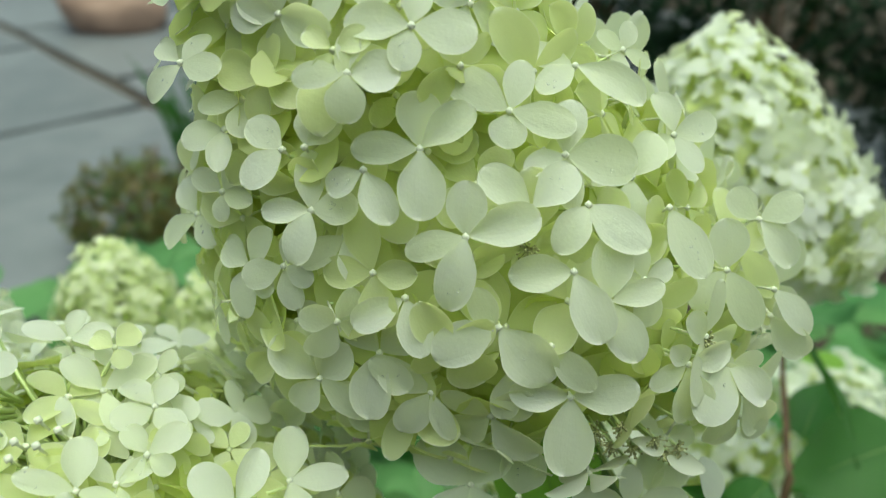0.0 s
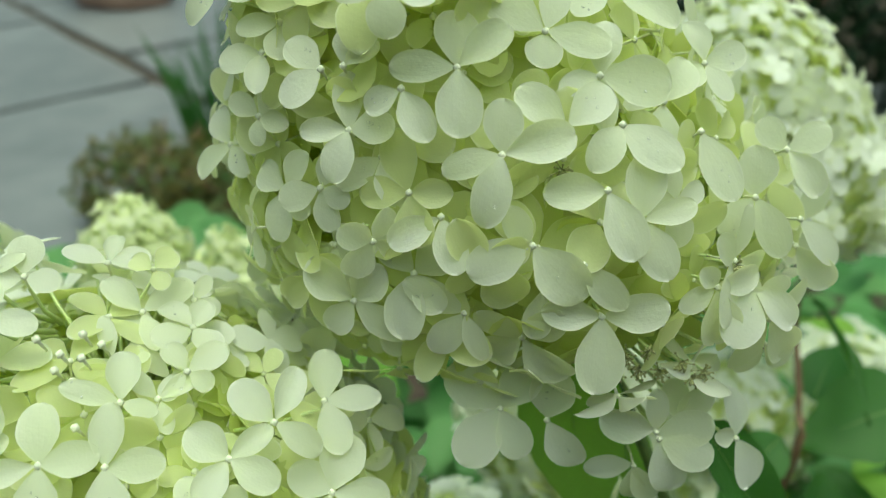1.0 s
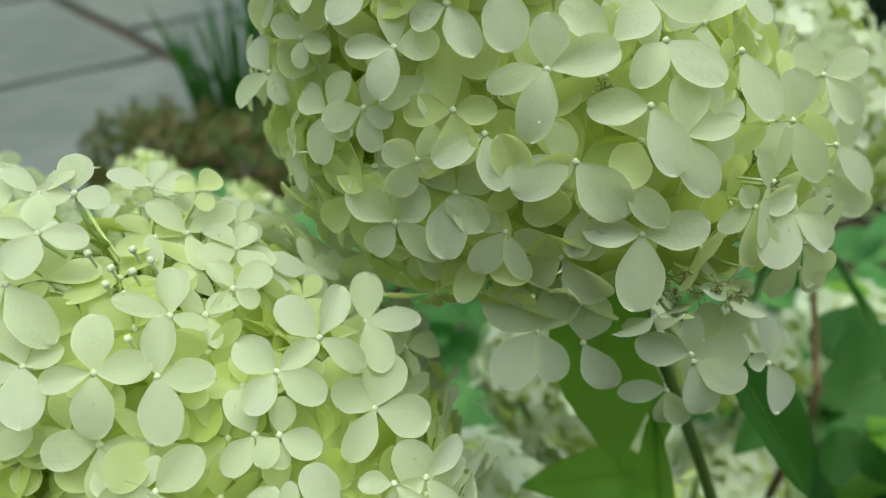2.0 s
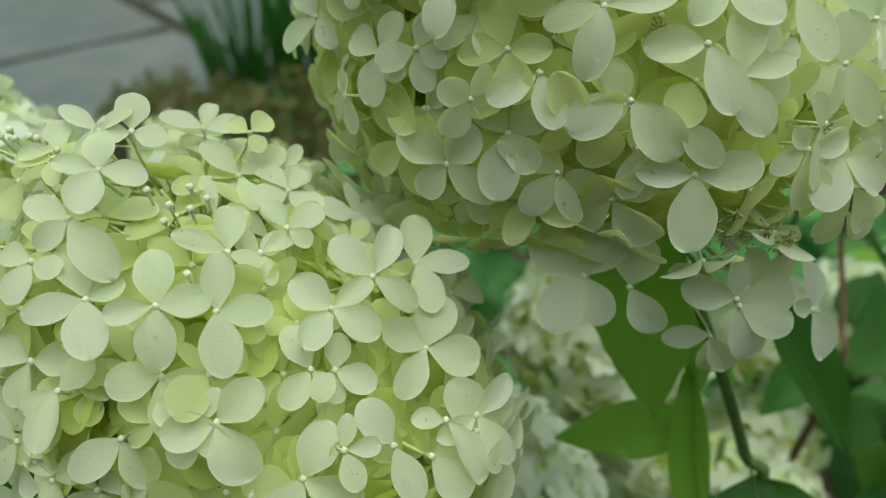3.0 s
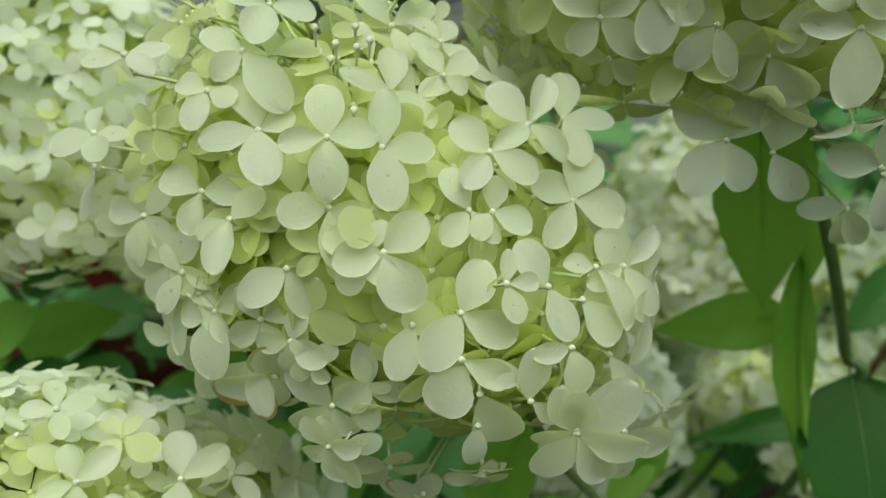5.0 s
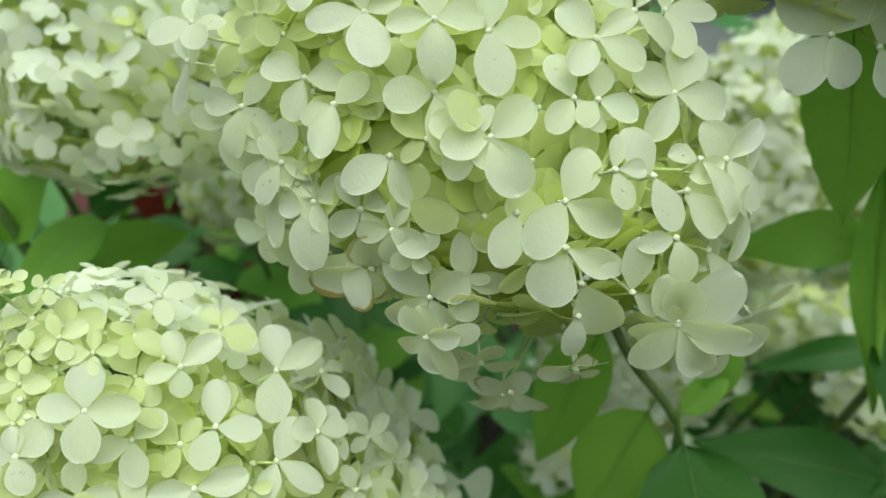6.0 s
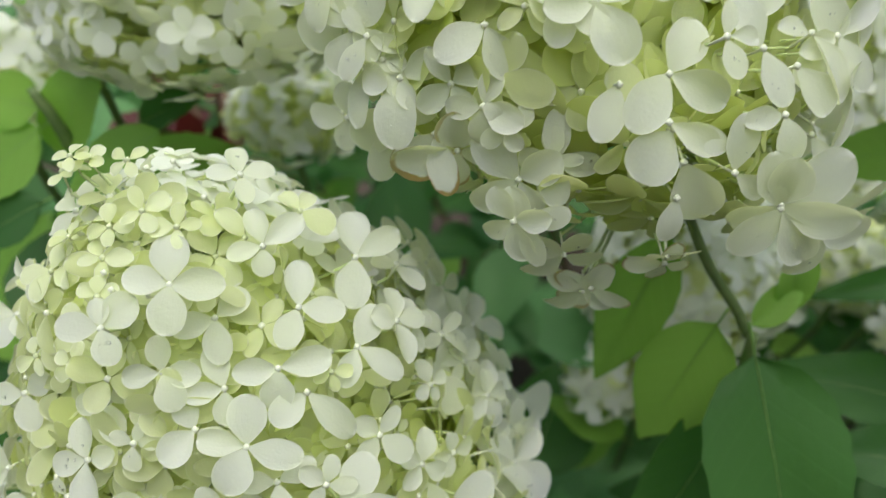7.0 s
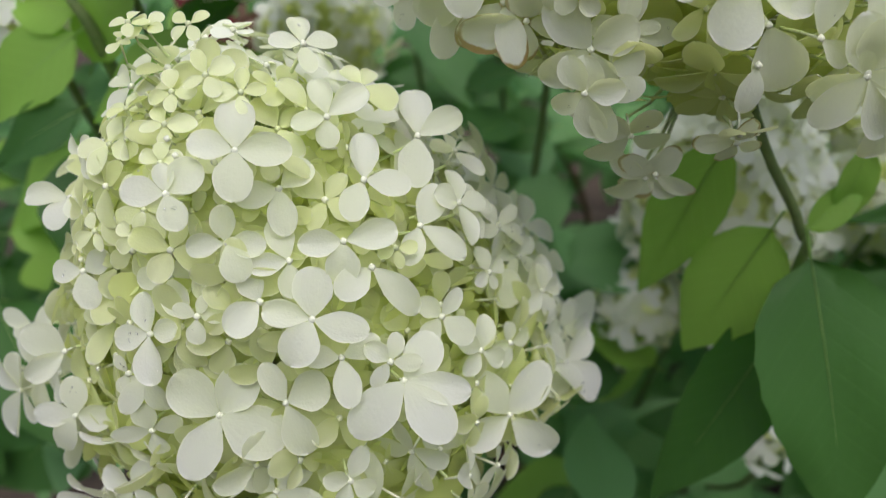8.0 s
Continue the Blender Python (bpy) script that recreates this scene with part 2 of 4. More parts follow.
def bud_mesh(name, radius, material):
    """A four-lobed bud on a short stalk."""
    bm = bmesh.new()
    bmesh.ops.create_icosphere(bm, subdivisions=2, radius=radius)
    for v in bm.verts:
        a = math.atan2(v.co.y, v.co.x)
        v.co *= 1 + 0.13 * math.cos(4 * a) * (1 - abs(v.co.z) / radius)
        v.co.z = v.co.z * 0.9 + radius * 0.7
    stalk = bmesh.ops.create_cone(bm, cap_ends=True, segments=6, radius1=radius * 0.30, radius2=radius * 0.5, depth=0.007)["verts"]
    for v in stalk:
        v.co.z -= 0.0036
    me = bpy.data.meshes.new(name)
    bm.to_mesh(me)
    bm.free()
    me.materials.append(material)
    me.polygons.foreach_set("use_smooth", [True] * len(me.polygons))
    return me


BUDS = [bud_mesh("floret", 0.00092, BUD), bud_mesh("floret", 0.0008, BUD_GREEN)]


def drop_mesh():
    bm = bmesh.new()
    bmesh.ops.create_icosphere(bm, subdivisions=2, radius=1.0)
    me = bpy.data.meshes.new("dewdrop")
    bm.to_mesh(me)
    bm.free()
    m, t, b = nodes_of("water")
    b.inputs["Base Color"].default_value = (1, 1, 1, 1)
    b.inputs["Roughness"].default_value, b.inputs["IOR"].default_value, b.inputs["Transmission Weight"].default_value = 0.02, 1.33, 1.0
    me.materials.append(m)
    me.polygons.foreach_set("use_smooth", [True] * len(me.polygons))
    return me


DEWDROP = drop_mesh()


class Bloom:
    """A flower head: a leaning axis with a radius at each height."""

    def __init__(self, name, x, y, lean_x, lean_y, heights, radii, base, label, young=False, bulge=(0.0, 0.0)):
        self.bulge = bulge
        self.x, self.y, self.lean_x, self.lean_y = x, y, lean_x, lean_y
        self.z, self.r = np.array(heights), np.array(radii)
        self.middle = float(self.z.mean())
        self.root = thing(name, base, label, "flower head", "hydrangea flower heads")
        self.base = Vector(base)
        self.young = young
        self.centres, self.stalks, self.rest = [], ([], []), ([], [])
        self.inner = ([], [])
        self.rng = random.Random(len(label) * 13 + int(1000 * abs(x)))

    def axis(self, z):
        return Vector((self.x + self.lean_x * (z - self.middle), self.y + self.lean_y * (z - self.middle), z))

    def surface(self, z, angle, scale=1.0):
        r = float(np.interp(z, self.z, self.r)) * scale + self.bulge[0] * max(0.0, math.cos(angle - self.bulge[1])) * min(1.0, max(0.0, (self.middle + 0.01 - z) / 0.04))
        slope = -(np.interp(z + 0.006, self.z, self.r) - np.interp(z - 0.006, self.z, self.r)) / 0.012
        out = Vector((math.cos(angle), math.sin(angle), 0))
        return self.axis(z) + out * r, (out + Vector((0, 0, float(np.clip(slope, -0.6, 1.3))))).normalized()

    def floret(self, centre, normal, petals, young=False, browned=False, wet=False, deep=False):
        """petals: (degrees, length) or (degrees, length, width) in the plane of the floret; later ones lie over earlier ones."""
        z = Vector(normal).normalized()
        u = Vector((0, 0, 1)).cross(z).normalized()
        v = z.cross(u)
        m = Matrix((u, v, z)).transposed().to_4x4()
        f = part_of("floret", BUDS[1 if young else 0], self.root, Matrix.Translation(Vector(centre) - self.base) @ m)
        for k, (a, length, *given) in enumerate(petals):
            a = radians(a)
            lift = 0.0004 * k + 0.0002 if given else 0.0005 * (k % 2) + 0.0002
            tip = Vector((math.cos(a), math.sin(a), self.rng.uniform(-0.10, 0.12)))
            wide = length * self.rng.uniform(0.92, 1.10)
            kind = self.rng.randrange(12)
            if given:
                wide = min(max(given[0] / (2 * WIDTHS[kind]), 0.75 * length), 1.45 * length)
            nz = Vector((-tip.x * tip.z, -tip.y * tip.z, 1)) + Vector((self.rng.uniform(-.08, .08), self.rng.uniform(-.08, .08), 0))
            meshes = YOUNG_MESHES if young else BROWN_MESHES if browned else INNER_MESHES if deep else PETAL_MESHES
            part_of("petal", meshes[kind % len(meshes)], f, frame_of(nz, tip, (0.0006 * tip.x, 0.0006 * tip.y, lift), (wide, length, length)))
            if wet and self.rng.random() < 0.25:
                for _ in range(self.rng.choice((1, 2, 3, 4))):
                    far, off, s = self.rng.uniform(0.35, 0.8) * length, self.rng.uniform(-0.15, 0.15) * length, self.rng.uniform(0.00015, 0.00045)
                    part_of("dewdrop", DEWDROP, f, Matrix.Translation((tip.x * far - tip.y * off, tip.y * far + tip.x * off, lift + tip.z * far + 0.04 * length)) @ Matrix.Diagonal((s, s, s * 0.4, 1)), "clear water drop")
        return f

    def joined(self, centre, normal, petals, inner=False):
        store = self.inner if inner else self.rest
        z = Vector(normal).normalized()
        u = Vector((0, 0, 1)).cross(z).normalized()
        v = z.cross(u)
        for a, length in petals:
            a = radians(a)
            tip = u * math.cos(a) + v * math.sin(a) + z * self.rng.uniform(-0.25, 0.25)
            m = np.array(frame_of(z + Vector([self.rng.uniform(-.2, .2) for _ in range(3)]), tip, Vector(centre) - self.base, (length, length, length)))
            g, f = self.rng.choice(COARSE)
            first = len(store[0])
            store[0].extend((g @ m[:3, :3].T + m[:3, 3]).tolist())
            store[1].extend(tuple(i + first for i in q) for q in f)

    def stalk(self, centre, inner=0.45):
        a = self.axis(max(centre[2] - 0.02, self.z[0]))
        c = Vector(centre)
        start = a.lerp(c, inner * 0.4)
        mid = a.lerp(c, 0.7) + Vector((0, 0, -0.003))
        tube([start - self.base, mid - self.base, c - self.base], [0.0009, 0.0006, 0.0005], 4, *self.stalks)

    def fill(self, spacing, length, as_parts, depth=0.004, clear=0.010, front=None, smaller_top=0.0, tries=4000, low=0.0, low_side=0.0, inner=False, high=0.0):
        """Florets spread over the head, no nearer to one another than spacing. front: the plan direction whose half becomes parts."""
        zs = (float(self.z[0]) + low, float(self.z[-1]) - high)
        placed = list(self.centres)
        mine = []
        for _ in range(tries):
            z, a = self.rng.uniform(*zs), self.rng.uniform(0, 2 * math.pi)
            if z < zs[0] + low_side * math.cos(a):
                continue
            share = float(np.interp(z, self.z, self.r)) / float(self.r.max())
            if self.rng.random() > share + 0.15:
                continue
            c, n = self.surface(z, a)
            nearest = min((c - q).length for q in placed) if placed else 0.0
            outer = bool(placed) and nearest > 0.0185
            c -= n * ((0.0105 if outer else depth) + self.rng.uniform(-0.003, 0.005))
            up = (z - zs[0]) / (zs[1] - zs[0])
            gap = spacing * (1 - smaller_top * up)
            if any((c - q).length < gap for q in mine) or any((c - q).length < clear * (1 - smaller_top * up) for q in placed):
                continue
            mine.append(c)
            j = 0.25 if inner else 0.36
            n = (n + Vector((self.rng.gauss(0, j), self.rng.gauss(0, j), self.rng.gauss(0, j) + 0.45 * up - 0.50 * (1 - up)))).normalized()
            size = length * self.rng.uniform(0.8, 1.2) * (1 - smaller_top * up)
            turn = self.rng.uniform(0, 90)
            petals = [(turn + 90 * k + self.rng.uniform(-9, 9), size * self.rng.uniform(0.85, 1.12) * (1.12 if k % 2 else 0.96)) for k in range(4)]
            near = front is None or Vector((math.cos(a), math.sin(a), 0)).dot(Vector(front)) > -0.3
            if as_parts and near:
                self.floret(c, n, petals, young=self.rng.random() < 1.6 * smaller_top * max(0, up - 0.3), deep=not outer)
            else:
                self.joined(c, n, petals, inner)
            self.stalk(c - n * 0.006)

    def finish(self, stem_points, stem_radius=0.0035, material=None):
        v, f = tube([p - self.base for p in bent(stem_points)], [stem_radius * (0.7 + 0.5 * i / (5 * len(stem_points))) for i in range(5 * (len(stem_points) - 1) + 1)], 8)
        part_of("stem", mesh_from("stem", v, f, material or STEM), self.root, None, "slender green flower stem")
        if self.stalks[0]:
            part_of("peduncle", mesh_from("peduncle", *self.stalks, PEDICEL), self.root, None, "pale green branched flower stalk")["kind"] = "stuff"
        if self.rest[0]:
            part_of("petals", mesh_from("petals", *self.rest, PETALS_YOUNG if self.young else PETALS), self.root)["kind"] = "stuff"
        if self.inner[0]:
            part_of("inner_petals", mesh_from("inner_petals", *self.inner, PETALS_INNER_SHADE), self.root, None, "yellow-green petals deep inside, depth shade put into their colour")["kind"] = "stuff"


def tuft(bloom, centre, azimuth, rise, size=0.0034, count=26):
    """A fertile floret: a burst of thin stamens with pale tips."""
    az, el = radians(azimuth), radians(rise)
    n = Vector((math.cos(az) * math.cos(el), math.sin(az) * math.cos(el), math.sin(el)))
    c = Vector(centre) - bloom.base
    v, f = [], []
    for _ in range(count):
        d = (n + Vector([bloom.rng.gauss(0, 0.55) for _ in range(3)])).normalized()
        e = c + d * size * bloom.rng.uniform(0.6, 1.1)
        tube([c, c.lerp(e, 0.6) + n * 0.0004, e], [0.00022, 0.00016, 0.00016], 4, v, f)
        tube([e - d * 0.0004, e, e + d * 0.0004], [0.0001, 0.0004, 0.0001], 5, v, f)
    part_of("stamen_tuft", mesh_from("stamen_tuft", v, f, STAMEN), bloom.root, None, "tuft of thin pale stamens")
    bloom.stalk(centre)


def bud(bloom, centre, azimuth, rise, size=1.6):
    """A closed floret on its stalk."""
    az, el = radians(azimuth), radians(rise)
    n = Vector((math.cos(az) * math.cos(el), math.sin(az) * math.cos(el), math.sin(el)))
    part_of("bud", BUDS[0], bloom.root, frame_of(n, (0.2, 0.3, 1.0), Vector(centre) - bloom.base, (size, size, size)), "round closed flower bud")
    bloom.stalk(Vector(centre) - n * 0.010)


def put(bloom, centre, azimuth, rise, *petals, browned=False, exact=False):
    """A floret at its own place, its normal given by azimuth and rise; gaps in the ring of four are filled unless exact."""
    low = 0.0 if exact else min(1.0, max(0.0, (bloom.middle + 0.01 - centre[2]) / 0.07))
    high = 0.0 if exact else min(1.0, max(0.0, (centre[2] - bloom.middle) / 0.06))
    az, el = radians(azimuth), radians(rise - 22 * low + 16 * high)
    normal = (math.cos(az) * math.cos(el), math.sin(az) * math.cos(el), math.sin(el))
    ring = [(p[0] % 360, *(l / 1000 for l in p[1:])) for p in petals]
    mean = sum(p[1] for p in ring) / len(ring)
    if not exact:
        ring.sort()
    while len(ring) < 4 and not exact:
        gaps = [((ring[(i + 1) % len(ring)][0] - ring[i][0]) % 360 or 360, i) for i in range(len(ring))]
        g, i = max(gaps)
        ring.append(((ring[i][0] + (90 if g > 200 else g / 2)) % 360, mean * 0.93))
        ring.sort()
    if exact and len(ring) == 1 and centre[2] > bloom.middle:
        a, l, w = ring[0]
        ring = [(a + 105, l * 0.85, w * 0.85), (a - 105, l * 0.8, w * 0.8)] + ring
    small = mean < 0.0085 and centre[2] > bloom.middle + 0.02
    bloom.floret(centre, normal, ring, young=small, browned=browned, wet=not small)
    c = Vector(centre)
    bloom.centres.append(c)
    bloom.stalk(c - Vector(normal) * 0.006)


def leaf_grid(rng, rows=16, columns=6, wide=0.33, teeth=True):
    """An ovate pointed leaf one long, folded along the midrib, with a toothed edge."""
    fold, droop, wave = rng.uniform(0.10, 0.32), rng.uniform(0.05, 0.28), rng.uniform(0.01, 0.03)
    verts, faces = [], []
    for i in range(rows + 1):
        s = i / rows
        w = wide * (math.sin(math.pi * min(1.0, s ** 0.72)) ** 0.85) * (1 - 0.25 * s) + 0.004
        for j in range(columns + 1):
            u = 2 * j / columns - 1
            ww = w * (1 + (0.04 if teeth and abs(u) == 1 and i % 2 else 0))
            verts.append((u * ww, s, fold * abs(u) * w - droop * s * s + wave * math.sin(9 * s + 4 * u) * abs(u)))
    n = columns + 1
    for i in range(rows):
        for j in range(columns):
            a = i * n + j
            faces.append((a, a + 1, a + n + 1, a + n))
    return verts, faces, droop


lrng = random.Random(11)
LEAF_GRIDS = [leaf_grid(lrng, wide=w) for w in (0.30, 0.33, 0.36, 0.31)]
LEAF_MESHES = [mesh_from("leaf", v, f, LEAF) for v, f, d in LEAF_GRIDS]
BRIGHT_MESHES = [mesh_from("leaf_bright", v, f, LEAF_BRIGHT) for v, f, d in LEAF_GRIDS]
RIB_MESHES = []
for _, _, d in LEAF_GRIDS:
    v, f = tube([(0, -0.12, 0.01)] + [(0, s / 8, -d * (s / 8) ** 2 - 0.002) for s in range(9)], [0.009] + [0.0068 - 0.0008 * s for s in range(9)], 5)
    RIB_MESHES.append(mesh_from("midrib", v, f, MIDRIB))


def leaf(parent, base, tip, facing, wide=1.0, kind=0, bright=False, label=""):
    """A leaf from base to tip whose upper face looks along facing."""
    base, tip = Vector(base), Vector(tip)
    length = (tip - base).length
    m = frame_of(facing, tip - base, base - parent.location, (length * wide, length, length))
    ob = part_of("leaf", (BRIGHT_MESHES if bright else LEAF_MESHES)[kind], parent, m, label)
    part_of("midrib", RIB_MESHES[kind], ob)
    return ob


# ---- ground ----
def ground_sheet():
    bm = bmesh.new()
    bmesh.ops.create_grid(bm, x_segments=90, y_segments=90, size=1.0)
    for v in bm.verts:
        x, y = v.co.x, v.co.y
        v.co.x, v.co.y = math.copysign(abs(x) ** 3, x) * 300 , math.copysign(abs(y) ** 3, y) * 300
        if v.co.length < 12:
            v.co.z = 0.03 * noise.noise(Vector((v.co.x * 2, v.co.y * 2, 0)))
        v.co.z -= 0.03
    me = bpy.data.meshes.new("ground")
    bm.to_mesh(me)
    bm.free()
    me.materials.append(SOIL)
    return tagged(new("ground", me), "dark brown garden soil under the shrubs", "ground", kind="structure")


ground_sheet()
pavement = tagged(new("pavement", mesh_from("pavement", [(-7, 1.6, 0.005), (-0.2, 3.4, 0.005), (3, 9, 0.005), (-7, 12, 0.005)], [(0, 1, 2, 3)], SOIL)),
                  "grey flagstone terrace with wide dark joints", "paving", kind="structure")


def slab_mesh(seed):
    r = random.Random(seed)
    bm = bmesh.new()
    bmesh.ops.create_grid(bm, x_segments=3, y_segments=3, size=0.5)
    for v in bm.verts:
        v.co.x, v.co.y = v.co.x * 1.46 + r.uniform(-.015, .015), v.co.y * 1.12 + r.uniform(-.015, .015)
        v.co.z = 0.03 + r.uniform(-.003, .003)
    edge = [e for e in bm.edges if e.is_boundary]
    low = bmesh.ops.extrude_edge_only(bm, edges=edge)["geom"]
    for v in low:
        if isinstance(v, bmesh.types.BMVert):
            v.co.z = -0.02
    me = bpy.data.meshes.new("slab")
    bm.to_mesh(me)
    bm.free()
    me.materials.append(STONE)
    return me


SLABS = [slab_mesh(s) for s in range(4)]
along, across = Vector((0.676, -0.737, 0)), Vector((0.737, 0.676, 0))
corner = Vector((-1.36, 3.47, 0))
for i in range(-4, 4):
    for j in range(-3, 4):
        c = corner + along * (1.53 * (i + 0.5) - 0.45 + 0.5 * (j % 2)) + across * (1.19 * (j + 0.5))
        if -6.5 < c.x < 1.8 and 1.9 + 0.25 * (c.x + 7) * 0.1 < c.y < 9:
            part_of("slab", SLABS[(i * 3 + j) % 4], pavement, Matrix.Translation(c) @ Matrix.Rotation(math.atan2(along.y, along.x), 4, "Z"))


def boulder(place, size, label):
    bm = bmesh.new()
    bmesh.ops.create_icosphere(bm, subdivisions=4, radius=1)
    for v in bm.verts:
        k = 1 + 0.18 * noise.noise(v.co * 1.3) + 0.05 * noise.noise(v.co * 4)
        v.co = Vector((v.co.x * size[0], v.co.y * size[1], v.co.z * size[2])) * k
    ob = part("boulder", bm, BOULDER, None)
    ob.location = place
    return tagged(ob, label, "boulder")


boulder((-2.07, 5.03, 0.18), (0.34, 0.29, 0.25), "rounded reddish-brown boulder standing on the flagstones")


# an unseen plain wall added behind the camera cuts the low front light
bm = bmesh.new()
bmesh.ops.create_cube(bm, size=1.0)
for v in bm.verts:
    v.co = Vector((v.co.x * 14, v.co.y * 0.3 - 1.5, v.co.z * 2.0 + 0.9))
wall = part("wall_south", bm, BLOCKER_WALL, None)
wall.data.polygons.foreach_set("use_smooth", [False] * len(wall.data.polygons))
tagged(wall, "unseen brownish wall added behind the camera to cut front light", "wall", kind="structure")

# ---- shrubs and grasses behind ----
def leafy_shrub(name, place, size, count, leaf_size, material, label, category, seed, narrow=0.5):
    r = random.Random(seed)
    root = thing(name, place, label, category)
    v, f = [], []
    for k in range(9):
        a = 2 * math.pi * k / 9 + r.uniform(-.2, .2)
        top = Vector((math.cos(a) * size[0] * r.uniform(.3, .8), math.sin(a) * size[1] * r.uniform(.3, .8), size[2] * r.uniform(.7, 1.0)))
        tv, tf = tube(bent([(0, 0, -0.05), top * 0.4 + Vector((0, 0, size[2] * .15)), top], 4), [0.012 - 0.001 * i for i in range(9)], 5)
        part_of("branch", mesh_from("branch", tv, tf, STEM_WOODY), root)
    for _ in range(count):
        d = Vector([r.gauss(0, 1) for _ in range(3)]).normalized()
        k = r.uniform(0.55, 1.0) ** 0.6
        c = Vector((d.x * size[0] * k, d.y * size[1] * k, (0.5 + 0.5 * d.z * k) * size[2]))
        c += Vector([noise.noise(c * 7 + Vector((seed, i * 9, 0))) for i in range(3)]) * 0.12 * max(size)
        n = (d + Vector([r.uniform(-.8, .8) for _ in range(3)])).normalized()
        al = Vector([r.uniform(-1, 1) for _ in range(3)])
        s = leaf_size * r.uniform(.6, 1.3)
        m = frame_of(n, al, c)
        first = len(v)
        for x, y in ((0, 0), (-narrow * .5, .35), (-narrow * .4, .7), (0, 1), (narrow * .4, .7), (narrow * .5, .35)):
            v.append(m @ Vector((x * s, y * s, 0.12 * s * math.sin(y * 3))))
        f.append(tuple(range(first, first + 6)))
    part_of("leaves", mesh_from("leaves", v, f, material), root)["kind"] = "stuff"
    return root


for k, (x, y, s) in enumerate(((-0.86, 2.05, 0.24), (-0.55, 1.9, 0.27), (-0.25, 1.75, 0.28), (0.0, 1.9, 0.3))):
    leafy_shrub("low_shrub", (x, y, -0.02), (s, s * 0.9, s * 1.35), 1500, 0.032, LEAF_RUST, "low shrub with rust-tinted green leaves beside the terrace", "shrub", 20 + k)
for k, (x, y, s) in enumerate(((0.55, 2.9, 0.55), (1.15, 2.6, 0.6), (1.8, 2.3, 0.65), (0.2, 3.2, 0.4))):
    leafy_shrub("conifer_shrub", (x, y, -0.02), (s, s, 1.5), 6000, 0.06, LEAF_DARK, "dense dark green evergreen shrub", "shrub", 40 + k, 0.25)


def iris_clump(place, count, height, spread, seed):
    r = random.Random(seed)
    root = thing("grass_clump", place, "clump of tall narrow green blades beside the terrace", "ornamental grass")
    for _ in range(count):
        v, f = [], []
        a, d = r.uniform(0, 6.28), r.uniform(0, spread)
        b = Vector((math.cos(a) * d, math.sin(a) * d, -0.02))
        out = Vector((math.cos(a), math.sin(a), 0)) * r.uniform(0, 0.3)
        h, w = height * r.uniform(.6, 1.1), r.uniform(.008, .015)
        side = Vector((math.sin(a + 1), math.cos(a + 1), 0))
        first = len(v)
        for i in range(6):
            u = i / 5
            p = b + Vector((0, 0, h * u)) + out * h * u * u
            ww = w * (1 - u ** 3) + 0.001
            v += [p - side * ww, p + Vector((0, 0, 0)) + side.cross(Vector((0, 0, 1))) * ww * 0.4, p + side * ww]
        for i in range(5):
            q = first + 3 * i
            f += [(q, q + 1, q + 4, q + 3), (q + 1, q + 2, q + 5, q + 4)]
        part_of("blade", mesh_from("blade", v, f, LEAF_GRASS), root)


leafy_shrub("red_shrub", (-0.36, 0.42, 0.0), (0.055, 0.045, 0.745), 330, 0.04, LEAF_RED, "dark red-leaved shrub behind the hydrangea", "shrub", 77)
iris_clump((-0.74, 2.4, 0), 70, 0.55, 0.16, 3)
iris_clump((-0.48, 2.45, 0), 110, 0.70, 0.18, 4)

# ---- the three near flower heads ----
FRONT = (-0.25, -0.97, 0)
CREAM = "large cream-white cone of four-petalled florets, "
a_bloom = Bloom("hydrangea_bloom", 0.0019, 0.2368, -0.4438, -0.1243, (0.915, 0.94, 0.97, 1.0, 1.03, 1.06, 1.1, 1.135), (0.090, 0.0935, 0.0938, 0.089, 0.0745, 0.0625, 0.0465, 0.020),
                (0.14, 0.42, 0), CREAM + "dew-dropped, tallest of the three", bulge=(0.012, radians(200)))
b_bloom = Bloom("hydrangea_bloom", -0.092, 0.1648, -0.4507, -0.0376, (0.845, 0.865, 0.885, 0.91, 0.935, 0.96, 0.98, 1.0), (0.064, 0.0724, 0.0797, 0.0805, 0.0699, 0.053, 0.035, 0.008),
                (0.06, 0.36, 0), CREAM + "a few petal edges browned", bulge=(-0.013, radians(35)))
c_bloom = Bloom("hydrangea_bloom", -0.188, 0.0847, -0.075, -0.0573, (0.745, 0.78, 0.80, 0.825, 0.85, 0.87, 0.887, 0.901), (0.096, 0.092, 0.085, 0.0725, 0.0605, 0.047, 0.033, 0.012),
                (-0.14, 0.30, 0), CREAM + "small greenish tip florets", bulge=(0.006, radians(-10)))
put(a_bloom, (-0.0569, 0.2004, 0.9452), -114, 3, (-167, 14.3, 9.1), (49, 15.4, 6.9), exact=True)
put(a_bloom, (-0.0602, 0.1975, 0.9714), -113, 10, (-126, 16.2, 6.5), exact=True)
put(a_bloom, (-0.0448, 0.1795, 0.9755), -102, 14, (-134, 15.2, 8.0), exact=True)
put(a_bloom, (-0.0205, 0.1635, 1.0554), -88, 31, (-2, 10.9, 9.7), (84, 8.4, 5.6), (-179, 11.7, 6.1), (-94, 10.2, 8.8), exact=True)
put(a_bloom, (-0.0053, 0.1668, 1.0371), -88, 31, (89, 13.1, 10.7), (177, 15.2, 7.8), (37, 15.0, 8.3), (-89, 16.0, 11.0), exact=True)
put(a_bloom, (-0.0310, 0.1657, 1.0221), -96, 32, (95, 14.0, 7.5), (-176, 11.5, 6.3), (8, 10.6, 8.5), (-104, 12.6, 8.1), exact=True)
